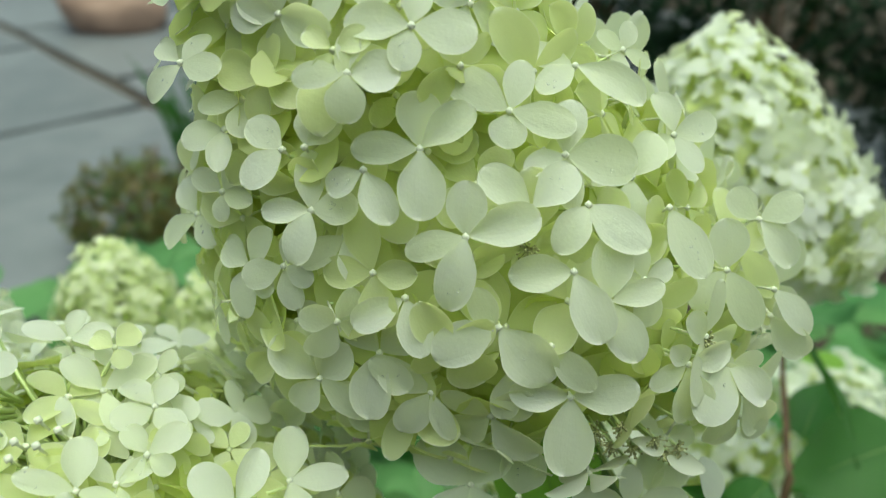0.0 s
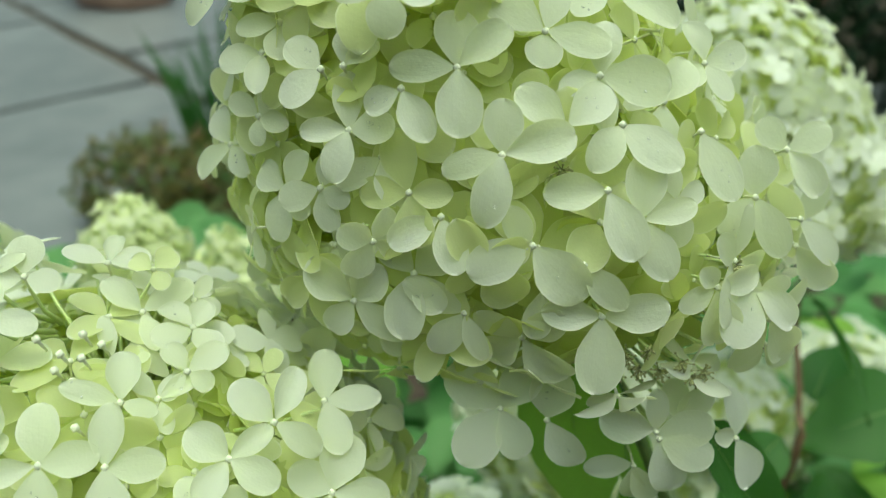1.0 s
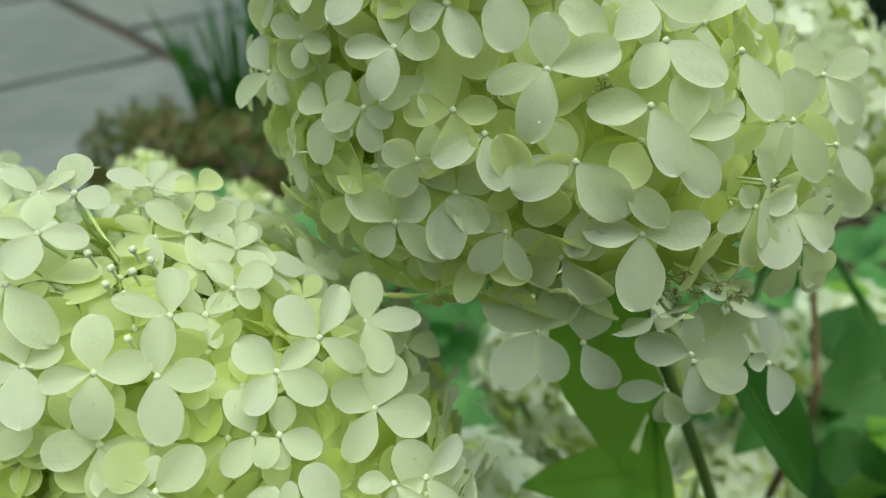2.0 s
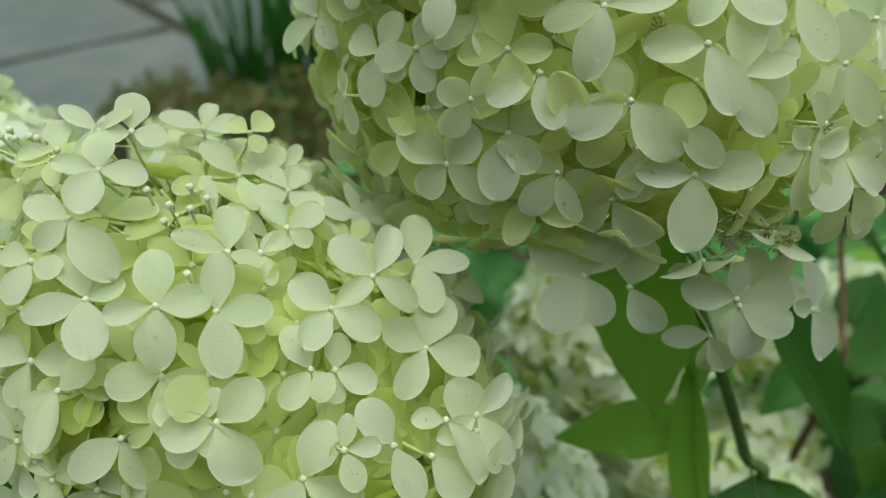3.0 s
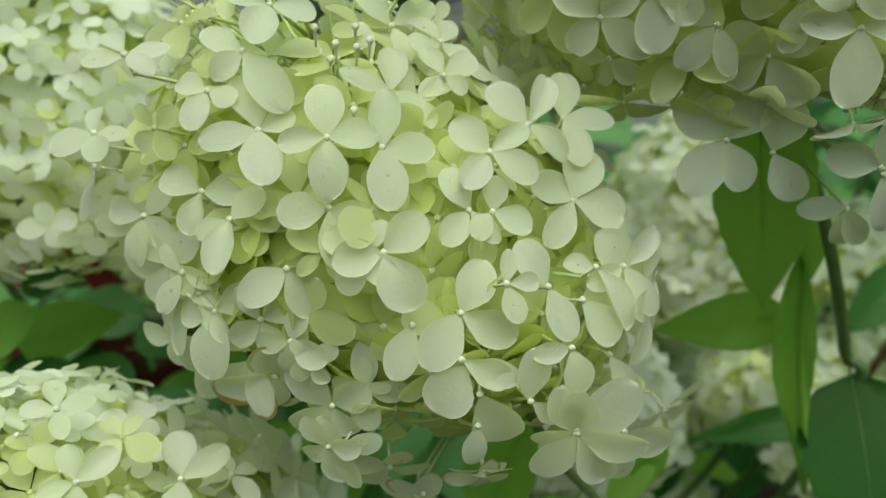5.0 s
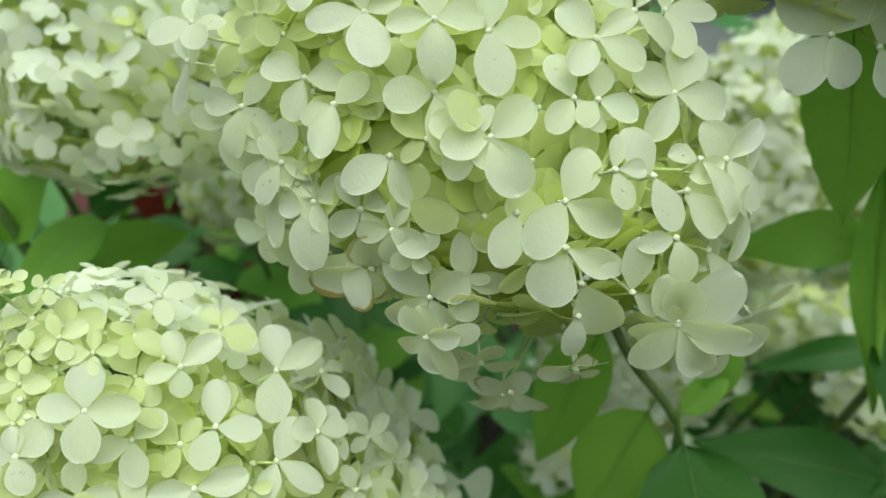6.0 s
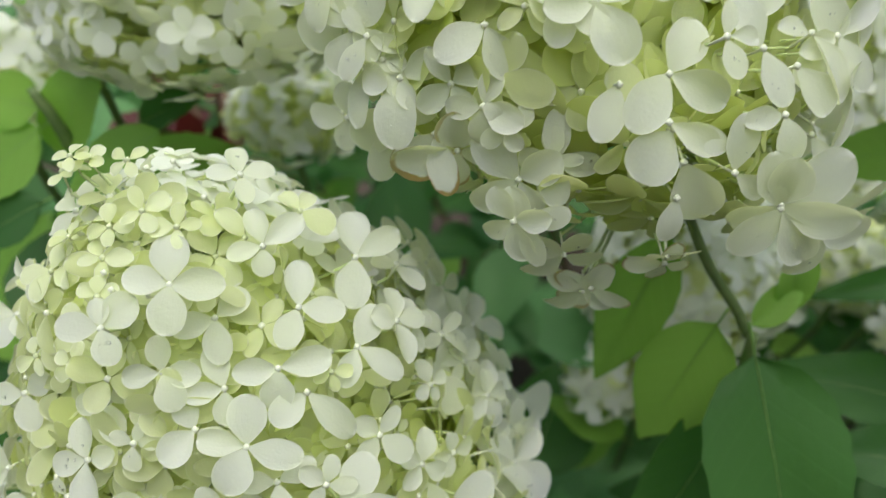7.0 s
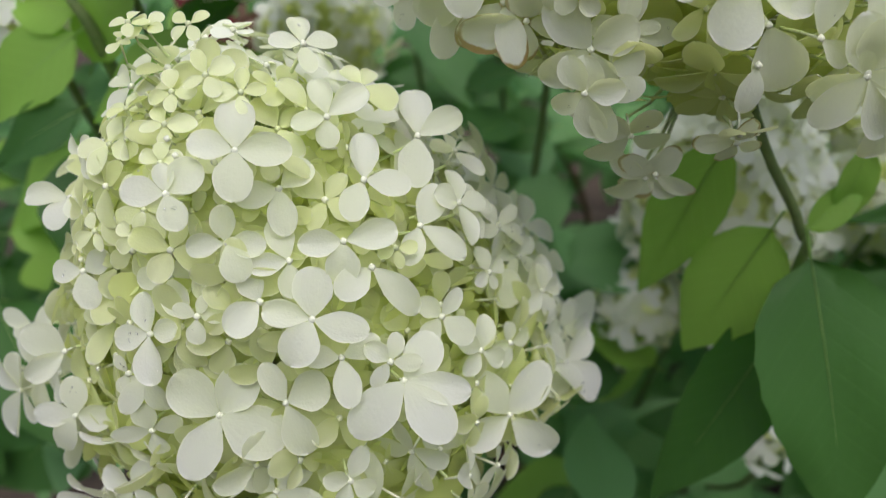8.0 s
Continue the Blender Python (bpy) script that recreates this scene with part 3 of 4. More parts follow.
put(a_bloom, (-0.0236, 0.1677, 1.0145), -99, 29, (-144, 12.9, 7.1), (-64, 12.6, 8.4), exact=True)
put(a_bloom, (-0.0182, 0.1655, 1.0325), -95, 31, (-150, 9.2, 6.7), (-62, 13.7, 8.2), exact=True)
put(a_bloom, (-0.0374, 0.1704, 1.0355), -94, 35, (139, 11.2, 8.1), (-136, 11.9, 8.5), exact=True)
put(a_bloom, (-0.0319, 0.1685, 1.0369), -89, 31, (72, 8.4, 8.4), (37, 9.8, 6.2), exact=True)
put(a_bloom, (-0.0543, 0.1841, 1.0357), -95, 34, (-164, 10.6, 8.2), (-90, 11.0, 6.5), exact=True)
put(a_bloom, (-0.0089, 0.1567, 1.0036), -95, 27, (-150, 13.9, 6.5), (-71, 14.1, 8.4), exact=True)
put(a_bloom, (-0.0029, 0.1537, 0.9781), -92, 9, (151, 17.0, 8.7), (-125, 13.9, 8.9), (-68, 13.4, 6.1), exact=True)
put(a_bloom, (-0.0398, 0.1850, 0.9536), -101, 1, (-132, 19.5, 10.8), (-26, 14.2, 11.5), exact=True)
put(a_bloom, (-0.0369, 0.1687, 0.9892), -104, 16, (-144, 11.4, 9.1), (-81, 15.5, 6.1), exact=True)
put(a_bloom, (0.0154, 0.1739, 1.0437), -86, 35, (-100, 8.5, 9.1), (145, 16.2, 9.8), (70, 11.9, 7.5), (-17, 15.5, 8.6), exact=True)
put(a_bloom, (0.0052, 0.1573, 1.0194), -91, 30, (87, 12.4, 9.4), (-166, 14.0, 5.6), (16, 17.2, 6.6), (-104, 16.9, 9.4), exact=True)
put(a_bloom, (0.0203, 0.1610, 1.0249), -88, 32, (142, 14.2, 8.9), (42, 14.5, 9.5), exact=True)
put(a_bloom, (0.0338, 0.1641, 1.0243), -90, 38, (-40, 16.6, 10.4), (-124, 13.0, 8.6), exact=True)
put(a_bloom, (0.0476, 0.1814, 1.0240), -85, 36, (158, 17.7, 12.0), exact=True)
put(a_bloom, (0.0303, 0.1561, 1.0110), -86, 33, (-179, 14.6, 9.0), (-71, 17.4, 8.5), exact=True)
put(a_bloom, (0.0388, 0.1542, 1.0040), -88, 28, (87, 15.0, 9.9), (-65, 15.5, 9.9), (16, 13.1, 5.8), exact=True)
put(a_bloom, (0.0754, 0.1796, 0.9982), -82, 23, (94, 13.7, 11.6), (-139, 13.3, 9.5), (-64, 18.3, 9.5), exact=True)
put(a_bloom, (0.0878, 0.1944, 1.0059), -83, 31, (133, 11.4, 8.7), (21, 13.1, 8.7), (-59, 15.7, 9.4), exact=True)
put(a_bloom, (0.0922, 0.1860, 0.9884), -72, 24, (-52, 17.7, 4.7), exact=True)
put(a_bloom, (0.0931, 0.1860, 0.9799), -94, 6, (-48, 16.7, 8.6), exact=True)
put(a_bloom, (0.0131, 0.1524, 0.9982), -94, 22, (-157, 16.5, 10.8), (-45, 18.2, 12.3), exact=True)
put(a_bloom, (0.0122, 0.1527, 0.9972), -91, 15, (116, 11.2, 7.1), exact=True)
put(a_bloom, (0.0256, 0.1512, 0.9937), -92, 14, (-46, 14.8, 8.1), exact=True)
put(a_bloom, (0.0561, 0.1747, 1.0187), -86, 35, (-66, 19.0, 6.9), exact=True)
put(a_bloom, (0.0736, 0.1648, 0.9792), -72, 36, (-53, 15.6, 9.4), (-128, 17.3, 13.4), exact=True)
put(a_bloom, (0.0165, 0.1537, 0.9851), -91, 19, (-99, 13.0, 6.6), exact=True)
put(a_bloom, (0.0323, 0.1885, 1.0503), -83, 50, (156, 14.3, 7.5), (-147, 11.9, 7.5), (-41, 18.5, 6.9), exact=True)
put(a_bloom, (0.0312, 0.1503, 0.9792), -92, 18, (173, 14.6, 6.9), (12, 16.1, 10.1), (-92, 19.2, 12.4), exact=True)
put(a_bloom, (-0.0069, 0.1689, 1.0642), -82, 19, (172, 13.8), (-13, 13.9), (-109, 9.6), (74, 9.4))
put(a_bloom, (0.0480, 0.1603, 1.0065), -67, 26, (-98, 11.3), (11, 9.0))
put(a_bloom, (-0.0490, 0.1844, 1.0432), -96, 24, (-171, 10.9), (-5, 10.7), (76, 7.0))
put(a_bloom, (-0.0636, 0.1876, 1.0513), -111, 32, (150, 8.4), (-123, 11.6), (-6, 11.5))
put(a_bloom, (0.0667, 0.1644, 0.9874), -45, 25, (-122, 17.5), (137, 14.3))
put(a_bloom, (-0.0419, 0.1904, 0.9473), -115, 15, (-14, 16.0), (-172, 13.7), (80, 12.1))
put(a_bloom, (0.0287, 0.1712, 1.0340), -89, 26, (-7, 17.5), (-161, 9.9))
put(a_bloom, (0.0616, 0.1976, 1.0294), -67, 35, (7, 15.1), (-151, 10.2))
put(a_bloom, (-0.0708, 0.2029, 1.0034), -136, 39, (-116, 13.8), (140, 12.5))
put(a_bloom, (-0.0567, 0.1831, 1.0193), -100, 33, (-89, 7.1), (58, 10.9))
put(a_bloom, (-0.0234, 0.1654, 1.0599), -88, 20, (146, 7.0), (25, 8.1))
put(a_bloom, (0.0476, 0.2071, 1.0498), -59, 22, (-38, 8.9), (142, 8.5))
put(a_bloom, (-0.0395, 0.1685, 1.0057), -107, 25, (-157, 10.7), (-71, 11.0), (-18, 8.5))
put(a_bloom, (-0.0494, 0.1746, 1.0023), -129, 30, (-97, 14.0), (-25, 10.4))
put(a_bloom, (-0.0376, 0.1690, 0.9893), -113, 15, (-141, 11.7), (46, 7.8), (-75, 14.7), (-21, 13.1))
put(a_bloom, (-0.0462, 0.1900, 0.9572), -128, 10, (-119, 14.1), (-146, 11.7))
put(a_bloom, (-0.0271, 0.1677, 0.9625), -112, 13, (-18, 9.8), (-97, 9.0))
put(a_bloom, (-0.0156, 0.1583, 0.9868), -108, 26, (-94, 17.5), (-45, 11.5))
put(a_bloom, (0.0618, 0.1594, 0.9825), -74, 25, (-88, 16.5), (130, 7.5), (10, 12.2))
put(a_bloom, (0.0759, 0.1658, 0.9754), -87, 14, (-34, 12.6), (123, 7.0))
put(a_bloom, (0.0807, 0.1668, 0.9676), -65, 18, (-129, 16.7), (-57, 16.4))
put(a_bloom, (0.0077, 0.1580, 0.9426), -94, 26, (-125, 18.6), (-63, 15.2), (140, 18.2), (58, 18.1), exact=True)
put(a_bloom, (0.0208, 0.1560, 0.9404), -100, 12, (85, 16.0), (-53, 16.0), exact=True)
put(a_bloom, (0.0514, 0.1550, 0.9373), -92, 14, (164, 15.7), (10, 15.4), (91, 12.5), exact=True)
put(a_bloom, (0.0589, 0.1620, 0.9357), -88, 10, (54, 13.5), (99, 13.1), exact=True)
put(a_bloom, (0.0520, 0.1535, 0.9360), -90, 16, (-74, 17.7), (-24, 15.9), exact=True)
put(a_bloom, (0.0476, 0.1580, 0.9213), -96, 12, (-178, 14.1), (-86, 12.8), (-61, 12.2), exact=True)
put(a_bloom, (0.0770, 0.1610, 0.9292), -62, 18, (79, 14.6), (-80, 16.2), (154, 8.3), exact=True)
put(a_bloom, (0.0818, 0.1680, 0.9585), -75, 0, (-128, 11.0), (-40, 11.4), exact=True)
put(b_bloom, (-0.0895, 0.0948, 0.8987), -90, 14, (92, 13.6, 7.2), (3, 11.2, 7.2), exact=True)
put(b_bloom, (-0.1210, 0.0998, 0.9019), -97, 17, (-134, 16.2, 7.0), (-71, 16.2, 7.4), browned=True, exact=True)
put(b_bloom, (-0.1338, 0.1060, 0.8985), -90, 8, (-106, 16.4, 3.2), (-67, 6.1, 4.1), exact=True)
put(b_bloom, (-0.1350, 0.1072, 0.9183), -99, 32, (-49, 11.9, 3.4), (-8, 5.9, 4.6), exact=True)
put(b_bloom, (-0.1393, 0.1094, 0.9233), -98, 30, (-115, 12.0, 4.9), exact=True)
put(b_bloom, (-0.0630, 0.0924, 0.9123), -81, 33, (-21, 13.6, 7.4), (-127, 14.1, 13.1), exact=True)
put(b_bloom, (-0.0467, 0.0914, 0.9016), -64, 17, (79, 14.4, 9.8), (-44, 10.1, 4.4), exact=True)
put(b_bloom, (-0.0595, 0.0892, 0.9056), -86, 6, (-63, 18.8, 12.9), exact=True)
put(b_bloom, (-0.0344, 0.0882, 0.8943), -80, 11, (109, 16.0, 10.0), (39, 19.5, 14.8), (-133, 15.5, 11.4), (-61, 17.2, 7.9), exact=True)
put(b_bloom, (-0.0194, 0.1010, 0.8816), -83, 11, (-96, 19.3, 10.0), (-20, 13.4, 12.5), exact=True)
put(b_bloom, (-0.0252, 0.1095, 0.9020), -74, 33, (-65, 13.7, 5.8), exact=True)
put(b_bloom, (-0.0597, 0.0871, 0.8962), -79, 13, (-99, 11.7, 6.6), exact=True)
put(b_bloom, (-0.0995, 0.1704, 0.9817), -67, 63, (62, 8.8, 5.5), (-4, 10.7, 7.3), (146, 12.1, 6.2), exact=True)
put(b_bloom, (-0.1103, 0.1500, 0.9899), -62, 56, (73, 10.1, 8.5), exact=True)
put(b_bloom, (-0.1175, 0.1477, 0.9910), -72, 60, (134, 11.3, 5.1), exact=True)
put(b_bloom, (-0.0852, 0.1651, 0.9830), -52, 53, (21, 7.2, 7.0), exact=True)
put(b_bloom, (-0.0887, 0.1610, 0.9724), -51, 51, (11, 14.9, 7.7), exact=True)
put(b_bloom, (-0.0842, 0.1584, 0.9668), -43, 64, (11, 16.3, 8.0), exact=True)
put(b_bloom, (-0.0926, 0.1477, 0.9672), -61, 50, (88, 10.6, 4.7), exact=True)
put(b_bloom, (-0.0853, 0.1323, 0.9658), -61, 50, (71, 12.1, 8.0), (-36, 8.4, 4.8), (146, 13.4, 4.4), exact=True)
put(b_bloom, (-0.0791, 0.1386, 0.9616), -62, 49, (16, 11.3, 3.3), exact=True)
put(b_bloom, (-0.0792, 0.1481, 0.9606), -67, 53, (19, 16.3, 6.2), exact=True)
put(b_bloom, (-0.1264, 0.1429, 0.9882), -68, 61, (85, 10.1, 6.9), (-179, 8.3, 4.7), exact=True)
put(b_bloom, (-0.1152, 0.1384, 0.9851), -72, 53, (164, 10.0, 5.9), (-16, 10.9, 7.1), (-118, 12.2, 9.4), (81, 9.7, 9.4), exact=True)
put(b_bloom, (-0.1204, 0.1290, 0.9770), -74, 46, (147, 10.7, 7.0), (-144, 9.4, 6.4), (-61, 17.6, 9.9), exact=True)
put(b_bloom, (-0.1282, 0.1221, 0.9694), -76, 49, (150, 8.5, 6.4), (-119, 10.5, 7.0), (-30, 7.1, 6.4), exact=True)
put(b_bloom, (-0.1157, 0.1180, 0.9615), -77, 45, (99, 14.4, 10.3), (19, 9.0, 5.7), (-172, 13.7, 6.9), (-89, 14.2, 10.6), exact=True)
put(b_bloom, (-0.0988, 0.1166, 0.9610), -73, 45, (86, 13.6, 9.7), (-96, 14.2, 9.4), (0, 12.1, 8.3), (-177, 11.1, 5.5), exact=True)
put(b_bloom, (-0.0862, 0.1203, 0.9568), -70, 45, (-10, 12.8, 8.4), (76, 14.2, 8.1), (-93, 15.5, 10.3), exact=True)
put(b_bloom, (-0.0983, 0.1097, 0.9454), -76, 44, (-18, 11.7, 6.8), (-180, 12.0, 9.3), (-85, 15.0, 8.5), exact=True)
put(b_bloom, (-0.1227, 0.1070, 0.9426), -82, 48, (-153, 8.4, 5.9), (40, 10.5, 7.1), (-105, 13.9, 6.8), exact=True)
put(b_bloom, (-0.1313, 0.1138, 0.9459), -93, 45, (159, 12.3, 8.5), (6, 11.6, 8.5), (-101, 10.8, 6.7), exact=True)
put(b_bloom, (-0.1091, 0.1038, 0.9307), -82, 36, (-147, 13.6, 9.4), (-65, 13.7, 7.7), exact=True)
put(b_bloom, (-0.1566, 0.1261, 0.9261), -88, 22, (174, 12.1, 7.7), (-85, 15.1, 12.6), exact=True)
put(b_bloom, (-0.0841, 0.1021, 0.9384), -76, 43, (-70, 15.2, 11.5), exact=True)
put(b_bloom, (-0.0768, 0.0952, 0.9217), -76, 33, (-116, 13.7, 9.0), exact=True)
put(b_bloom, (-0.0652, 0.0996, 0.9226), -75, 35, (56, 14.2, 10.2), (-132, 15.8, 11.3), (-32, 15.0, 9.6), exact=True)
put(b_bloom, (-0.0644, 0.1174, 0.9414), -71, 45, (107, 11.9, 7.9), (-139, 10.9, 7.4), (-56, 10.7, 4.5), exact=True)
put(b_bloom, (-0.0585, 0.1175, 0.9411), -70, 48, (-34, 10.4, 7.9), exact=True)
put(b_bloom, (-0.0599, 0.1274, 0.9527), -68, 48, (-136, 11.8, 8.0), (132, 11.8, 9.7), (22, 11.9, 6.3), (-46, 13.3, 8.5), exact=True)
put(b_bloom, (-0.0504, 0.1363, 0.9564), -60, 44, (119, 13.7, 9.3), (-50, 14.1, 7.6), (47, 14.3, 7.0), exact=True)
put(b_bloom, (-0.0403, 0.1506, 0.9510), -64, 57, (72, 13.7, 9.4), (-13, 15.2, 7.5), (-91, 14.7, 8.8), exact=True)
put(b_bloom, (-0.0370, 0.1332, 0.9354), -68, 46, (61, 15.1, 12.2), (134, 12.1, 10.1), (-29, 14.8, 11.6), (-132, 14.5, 8.5), exact=True)
put(b_bloom, (-0.0312, 0.1159, 0.9262), -36, 53, (138, 8.7, 5.9), (-94, 18.2, 8.2), exact=True)
put(b_bloom, (-0.0437, 0.1071, 0.9263), -67, 41, (114, 13.3, 9.1), (-80, 14.2, 8.5), exact=True)
put(b_bloom, (-0.0545, 0.0995, 0.9326), -61, 41, (66, 8.0, 4.9), (-89, 9.4, 6.5), (-12, 8.8, 4.9), exact=True)
put(b_bloom, (-0.0346, 0.1083, 0.9216), -63, 39, (-68, 13.8, 9.9), exact=True)
put(b_bloom, (-0.0372, 0.0981, 0.9143), -63, 36, (176, 9.6, 5.8), (-90, 11.8, 8.7), exact=True)
put(b_bloom, (-0.0644, 0.0915, 0.9146), -77, 33, (-32, 14.0, 6.8), exact=True)
put(b_bloom, (-0.0233, 0.1207, 0.9237), -65, 30, (-67, 15.4, 7.3), exact=True)
put(b_bloom, (-0.1652, 0.1308, 0.9518), -102, 50, (-148, 11.7), (-54, 9.4), (14, 8.2))
put(b_bloom, (-0.1457, 0.1203, 0.9787), -80, 48, (123, 8.4), (16, 9.9), (-39, 8.3), (-173, 9.4))
put(b_bloom, (-0.0985, 0.0927, 0.8944), -88, 19, (-140, 14.8), (134, 15.6), (-60, 10.6))
put(b_bloom, (-0.1267, 0.1410, 0.9868), -82, 48, (85, 7.0), (-176, 8.2))
put(b_bloom, (-0.1493, 0.1484, 0.9895), -95, 35, (120, 7.3), (-3, 7.0), (-168, 7.0))
put(b_bloom, (-0.0775, 0.1693, 0.9708), -53, 36, (-52, 7.0), (-153, 10.1))
put(b_bloom, (-0.0234, 0.1193, 0.9194), -57, 26, (98, 15.1), (-56, 12.9))
put(b_bloom, (-0.0163, 0.1217, 0.9115), -22, 17, (-9, 13.4), (-135, 17.5))
put(b_bloom, (-0.0951, 0.0860, 0.8859), -103, 19, (-143, 10.5), (-70, 12.4))
put(b_bloom, (-0.0899, 0.0949, 0.8996), -101, 24, (-81, 11.8), (8, 7.0))
put(b_bloom, (-0.0754, 0.0972, 0.8530), -94, 14, (-129, 12.4), (-20, 12.2), browned=True)
put(b_bloom, (-0.1151, 0.0988, 0.8979), -86, 2, (-172, 17.2), (-96, 11.7), browned=True)
put(b_bloom, (-0.0342, 0.0888, 0.8952), -103, 9, (-132, 14.0), (-49, 14.0), (-2, 17.5))
put(b_bloom, (-0.0012, 0.1278, 0.8625), -54, 2, (-125, 17.5), (-24, 16.8))
put(b_bloom, (-0.0577, 0.0920, 0.8700), -79, 6, (-21, 7.2), (176, 11.2), browned=True)
put(b_bloom, (-0.1408, 0.1099, 0.9141), -132, 30, (-179, 8.2), (-74, 15.5), (64, 11.3))
put(b_bloom, (-0.1301, 0.1040, 0.9150), -106, 41, (-84, 17.5), (-52, 8.2))
put(b_bloom, (-0.1083, 0.0964, 0.9130), -100, 27, (-171, 9.1), (-13, 11.0))
put(b_bloom, (-0.1507, 0.1194, 0.8938), -127, 34, (-82, 7.0), (37, 7.0))
put(b_bloom, (-0.0897, 0.1021, 0.9378), -85, 33, (-113, 10.0), (-39, 10.4))
put(b_bloom, (-0.0988, 0.0857, 0.8861), -105, 22, (-140, 9.8), (-68, 12.3))
put(b_bloom, (-0.0847, 0.0949, 0.8676), -80, 5, (-133, 14.6), (-21, 11.6))
put(b_bloom, (-0.0777, 0.0982, 0.8506), -90, 13, (-133, 14.4), (-26, 12.3))
put(b_bloom, (-0.0578, 0.0909, 0.8737), -80, -25, (-48, 9.0), (-143, 10.8))
put(b_bloom, (-0.1445, 0.1239, 0.9580), -107, 24, (-123, 7.0), (-44, 9.1))
put(b_bloom, (-0.1733, 0.1402, 0.9360), -144, 22, (-135, 9.3), (-42, 16.6))
put(b_bloom, (-0.1518, 0.1208, 0.9330), -112, 32, (-178, 12.8), (-84, 13.0), (-28, 11.3))
put(b_bloom, (-0.1440, 0.1128, 0.9233), -107, 29, (-103, 12.3), (55, 11.8))
put(b_bloom, (-0.1334, 0.1051, 0.9060), -95, 15, (-98, 8.8), (-126, 16.6))
put(b_bloom, (-0.1485, 0.1154, 0.8948), -106, 21, (-98, 10.3), (-175, 11.8))
put(b_bloom, (-0.1167, 0.1002, 0.9165), -98, 29, (-136, 10.1), (38, 11.7))
put(b_bloom, (-0.1028, 0.0937, 0.9096), -95, 22, (-130, 7.0), (31, 7.5))
put(b_bloom, (-0.0750, 0.1582, 0.9691), -22, 51, (16, 9.3), (162, 12.2))
put(b_bloom, (-0.0730, 0.1447, 0.9654), -65, 38, (22, 11.2), (-48, 7.0))
put(c_bloom, (-0.1791, 0.0532, 0.8852), -68, 51, (78, 11.8, 9.5), (160, 10.5, 7.2), (-11, 12.7, 8.3), (-103, 11.7, 9.8), exact=True)
put(c_bloom, (-0.1935, 0.0428, 0.8792), -68, 53, (30, 10.0, 8.9), (86, 6.8, 5.0), (165, 9.4, 7.3), (-81, 8.8, 7.3), exact=True)
put(c_bloom, (-0.1815, 0.0417, 0.8658), -72, 47, (91, 8.9, 6.2), (-11, 9.0, 6.8), (176, 8.9, 6.0), (-72, 9.5, 7.9), exact=True)
put(c_bloom, (-0.1708, 0.0542, 0.8735), -64, 51, (28, 9.8, 6.8), (-177, 10.4, 6.8), (-97, 11.2, 7.4), exact=True)
put(c_bloom, (-0.1670, 0.0427, 0.8606), -66, 48, (98, 11.1, 7.1), (-98, 8.6, 6.4), (176, 9.3, 5.7), exact=True)
put(c_bloom, (-0.1729, 0.0341, 0.8543), -65, 49, (-150, 10.2, 8.5), exact=True)
put(c_bloom, (-0.1599, 0.0329, 0.8511), -66, 47, (77, 12.4, 10.0), (156, 11.7, 6.7), (-129, 11.7, 10.0), (-26, 13.6, 7.6), exact=True)
put(c_bloom, (-0.2020, 0.0288, 0.8435), -92, 48, (19, 7.3, 6.2), (-164, 9.3, 6.8), (110, 10.4, 6.8), (-75, 12.4, 7.7), exact=True)
put(c_bloom, (-0.2052, 0.0244, 0.8308), -82, 39, (-127, 12.0, 6.4), (-68, 10.7, 5.8), exact=True)
put(c_bloom, (-0.1851, 0.0197, 0.8238), -70, 42, (47, 14.4, 11.3), (131, 15.4, 12.1), (-127, 17.6, 10.8), (-36, 18.1, 14.6), exact=True)
put(c_bloom, (-0.1671, 0.0223, 0.8294), -66, 41, (107, 11.3, 6.6), (12, 11.4, 10.5), (-80, 15.1, 7.5), exact=True)
put(c_bloom, (-0.1380, 0.0314, 0.8317), -61, 49, (-27, 17.5, 8.3), (36, 14.0, 10.5), (-151, 18.3, 11.7), (-69, 18.9, 11.7), exact=True)
put(c_bloom, (-0.1108, 0.0463, 0.7984), -64, 32, (118, 16.4, 10.7), (40, 18.5, 12.2), (-166, 15.9, 10.7), (-54, 19.2, 11.4), exact=True)
put(c_bloom, (-0.1513, 0.0610, 0.8727), -55, 52, (-134, 10.9, 7.6), (70, 11.8, 7.6), (-28, 11.3, 7.1), exact=True)
put(c_bloom, (-0.1545, 0.0485, 0.8633), -63, 48, (171, 10.7, 7.0), (-106, 10.2, 8.7), (-2, 13.1, 7.6), exact=True)
put(c_bloom, (-0.1476, 0.0470, 0.8565), -60, 55, (-155, 11.0, 8.2), (-59, 16.5, 7.7), exact=True)
put(c_bloom, (-0.1618, 0.0708, 0.8837), -56, 53, (-109, 7.3, 6.0), (179, 8.9, 4.9), (87, 9.4, 6.0), (15, 11.8, 7.2), exact=True)
put(c_bloom, (-0.1419, 0.0840, 0.8697), -54, 53, (73, 12.9, 9.3), (-119, 14.2, 10.2), (10, 14.7, 7.7), exact=True)
put(c_bloom, (-0.1383, 0.0635, 0.8562), -49, 56, (37, 12.2, 8.4), (-138, 11.2, 6.3), (-59, 14.4, 4.5), exact=True)
put(c_bloom, (-0.1534, 0.0308, 0.8395), -59, 48, (-98, 12.2, 7.3), exact=True)
put(c_bloom, (-0.2424, 0.0691, 0.8493), -93, 68, (-176, 13.7, 6.6), (-105, 10.1, 8.8), (-45, 8.2, 6.2), exact=True)
put(c_bloom, (-0.2267, 0.0443, 0.8469), -88, 47, (-71, 10.0, 8.0), exact=True)
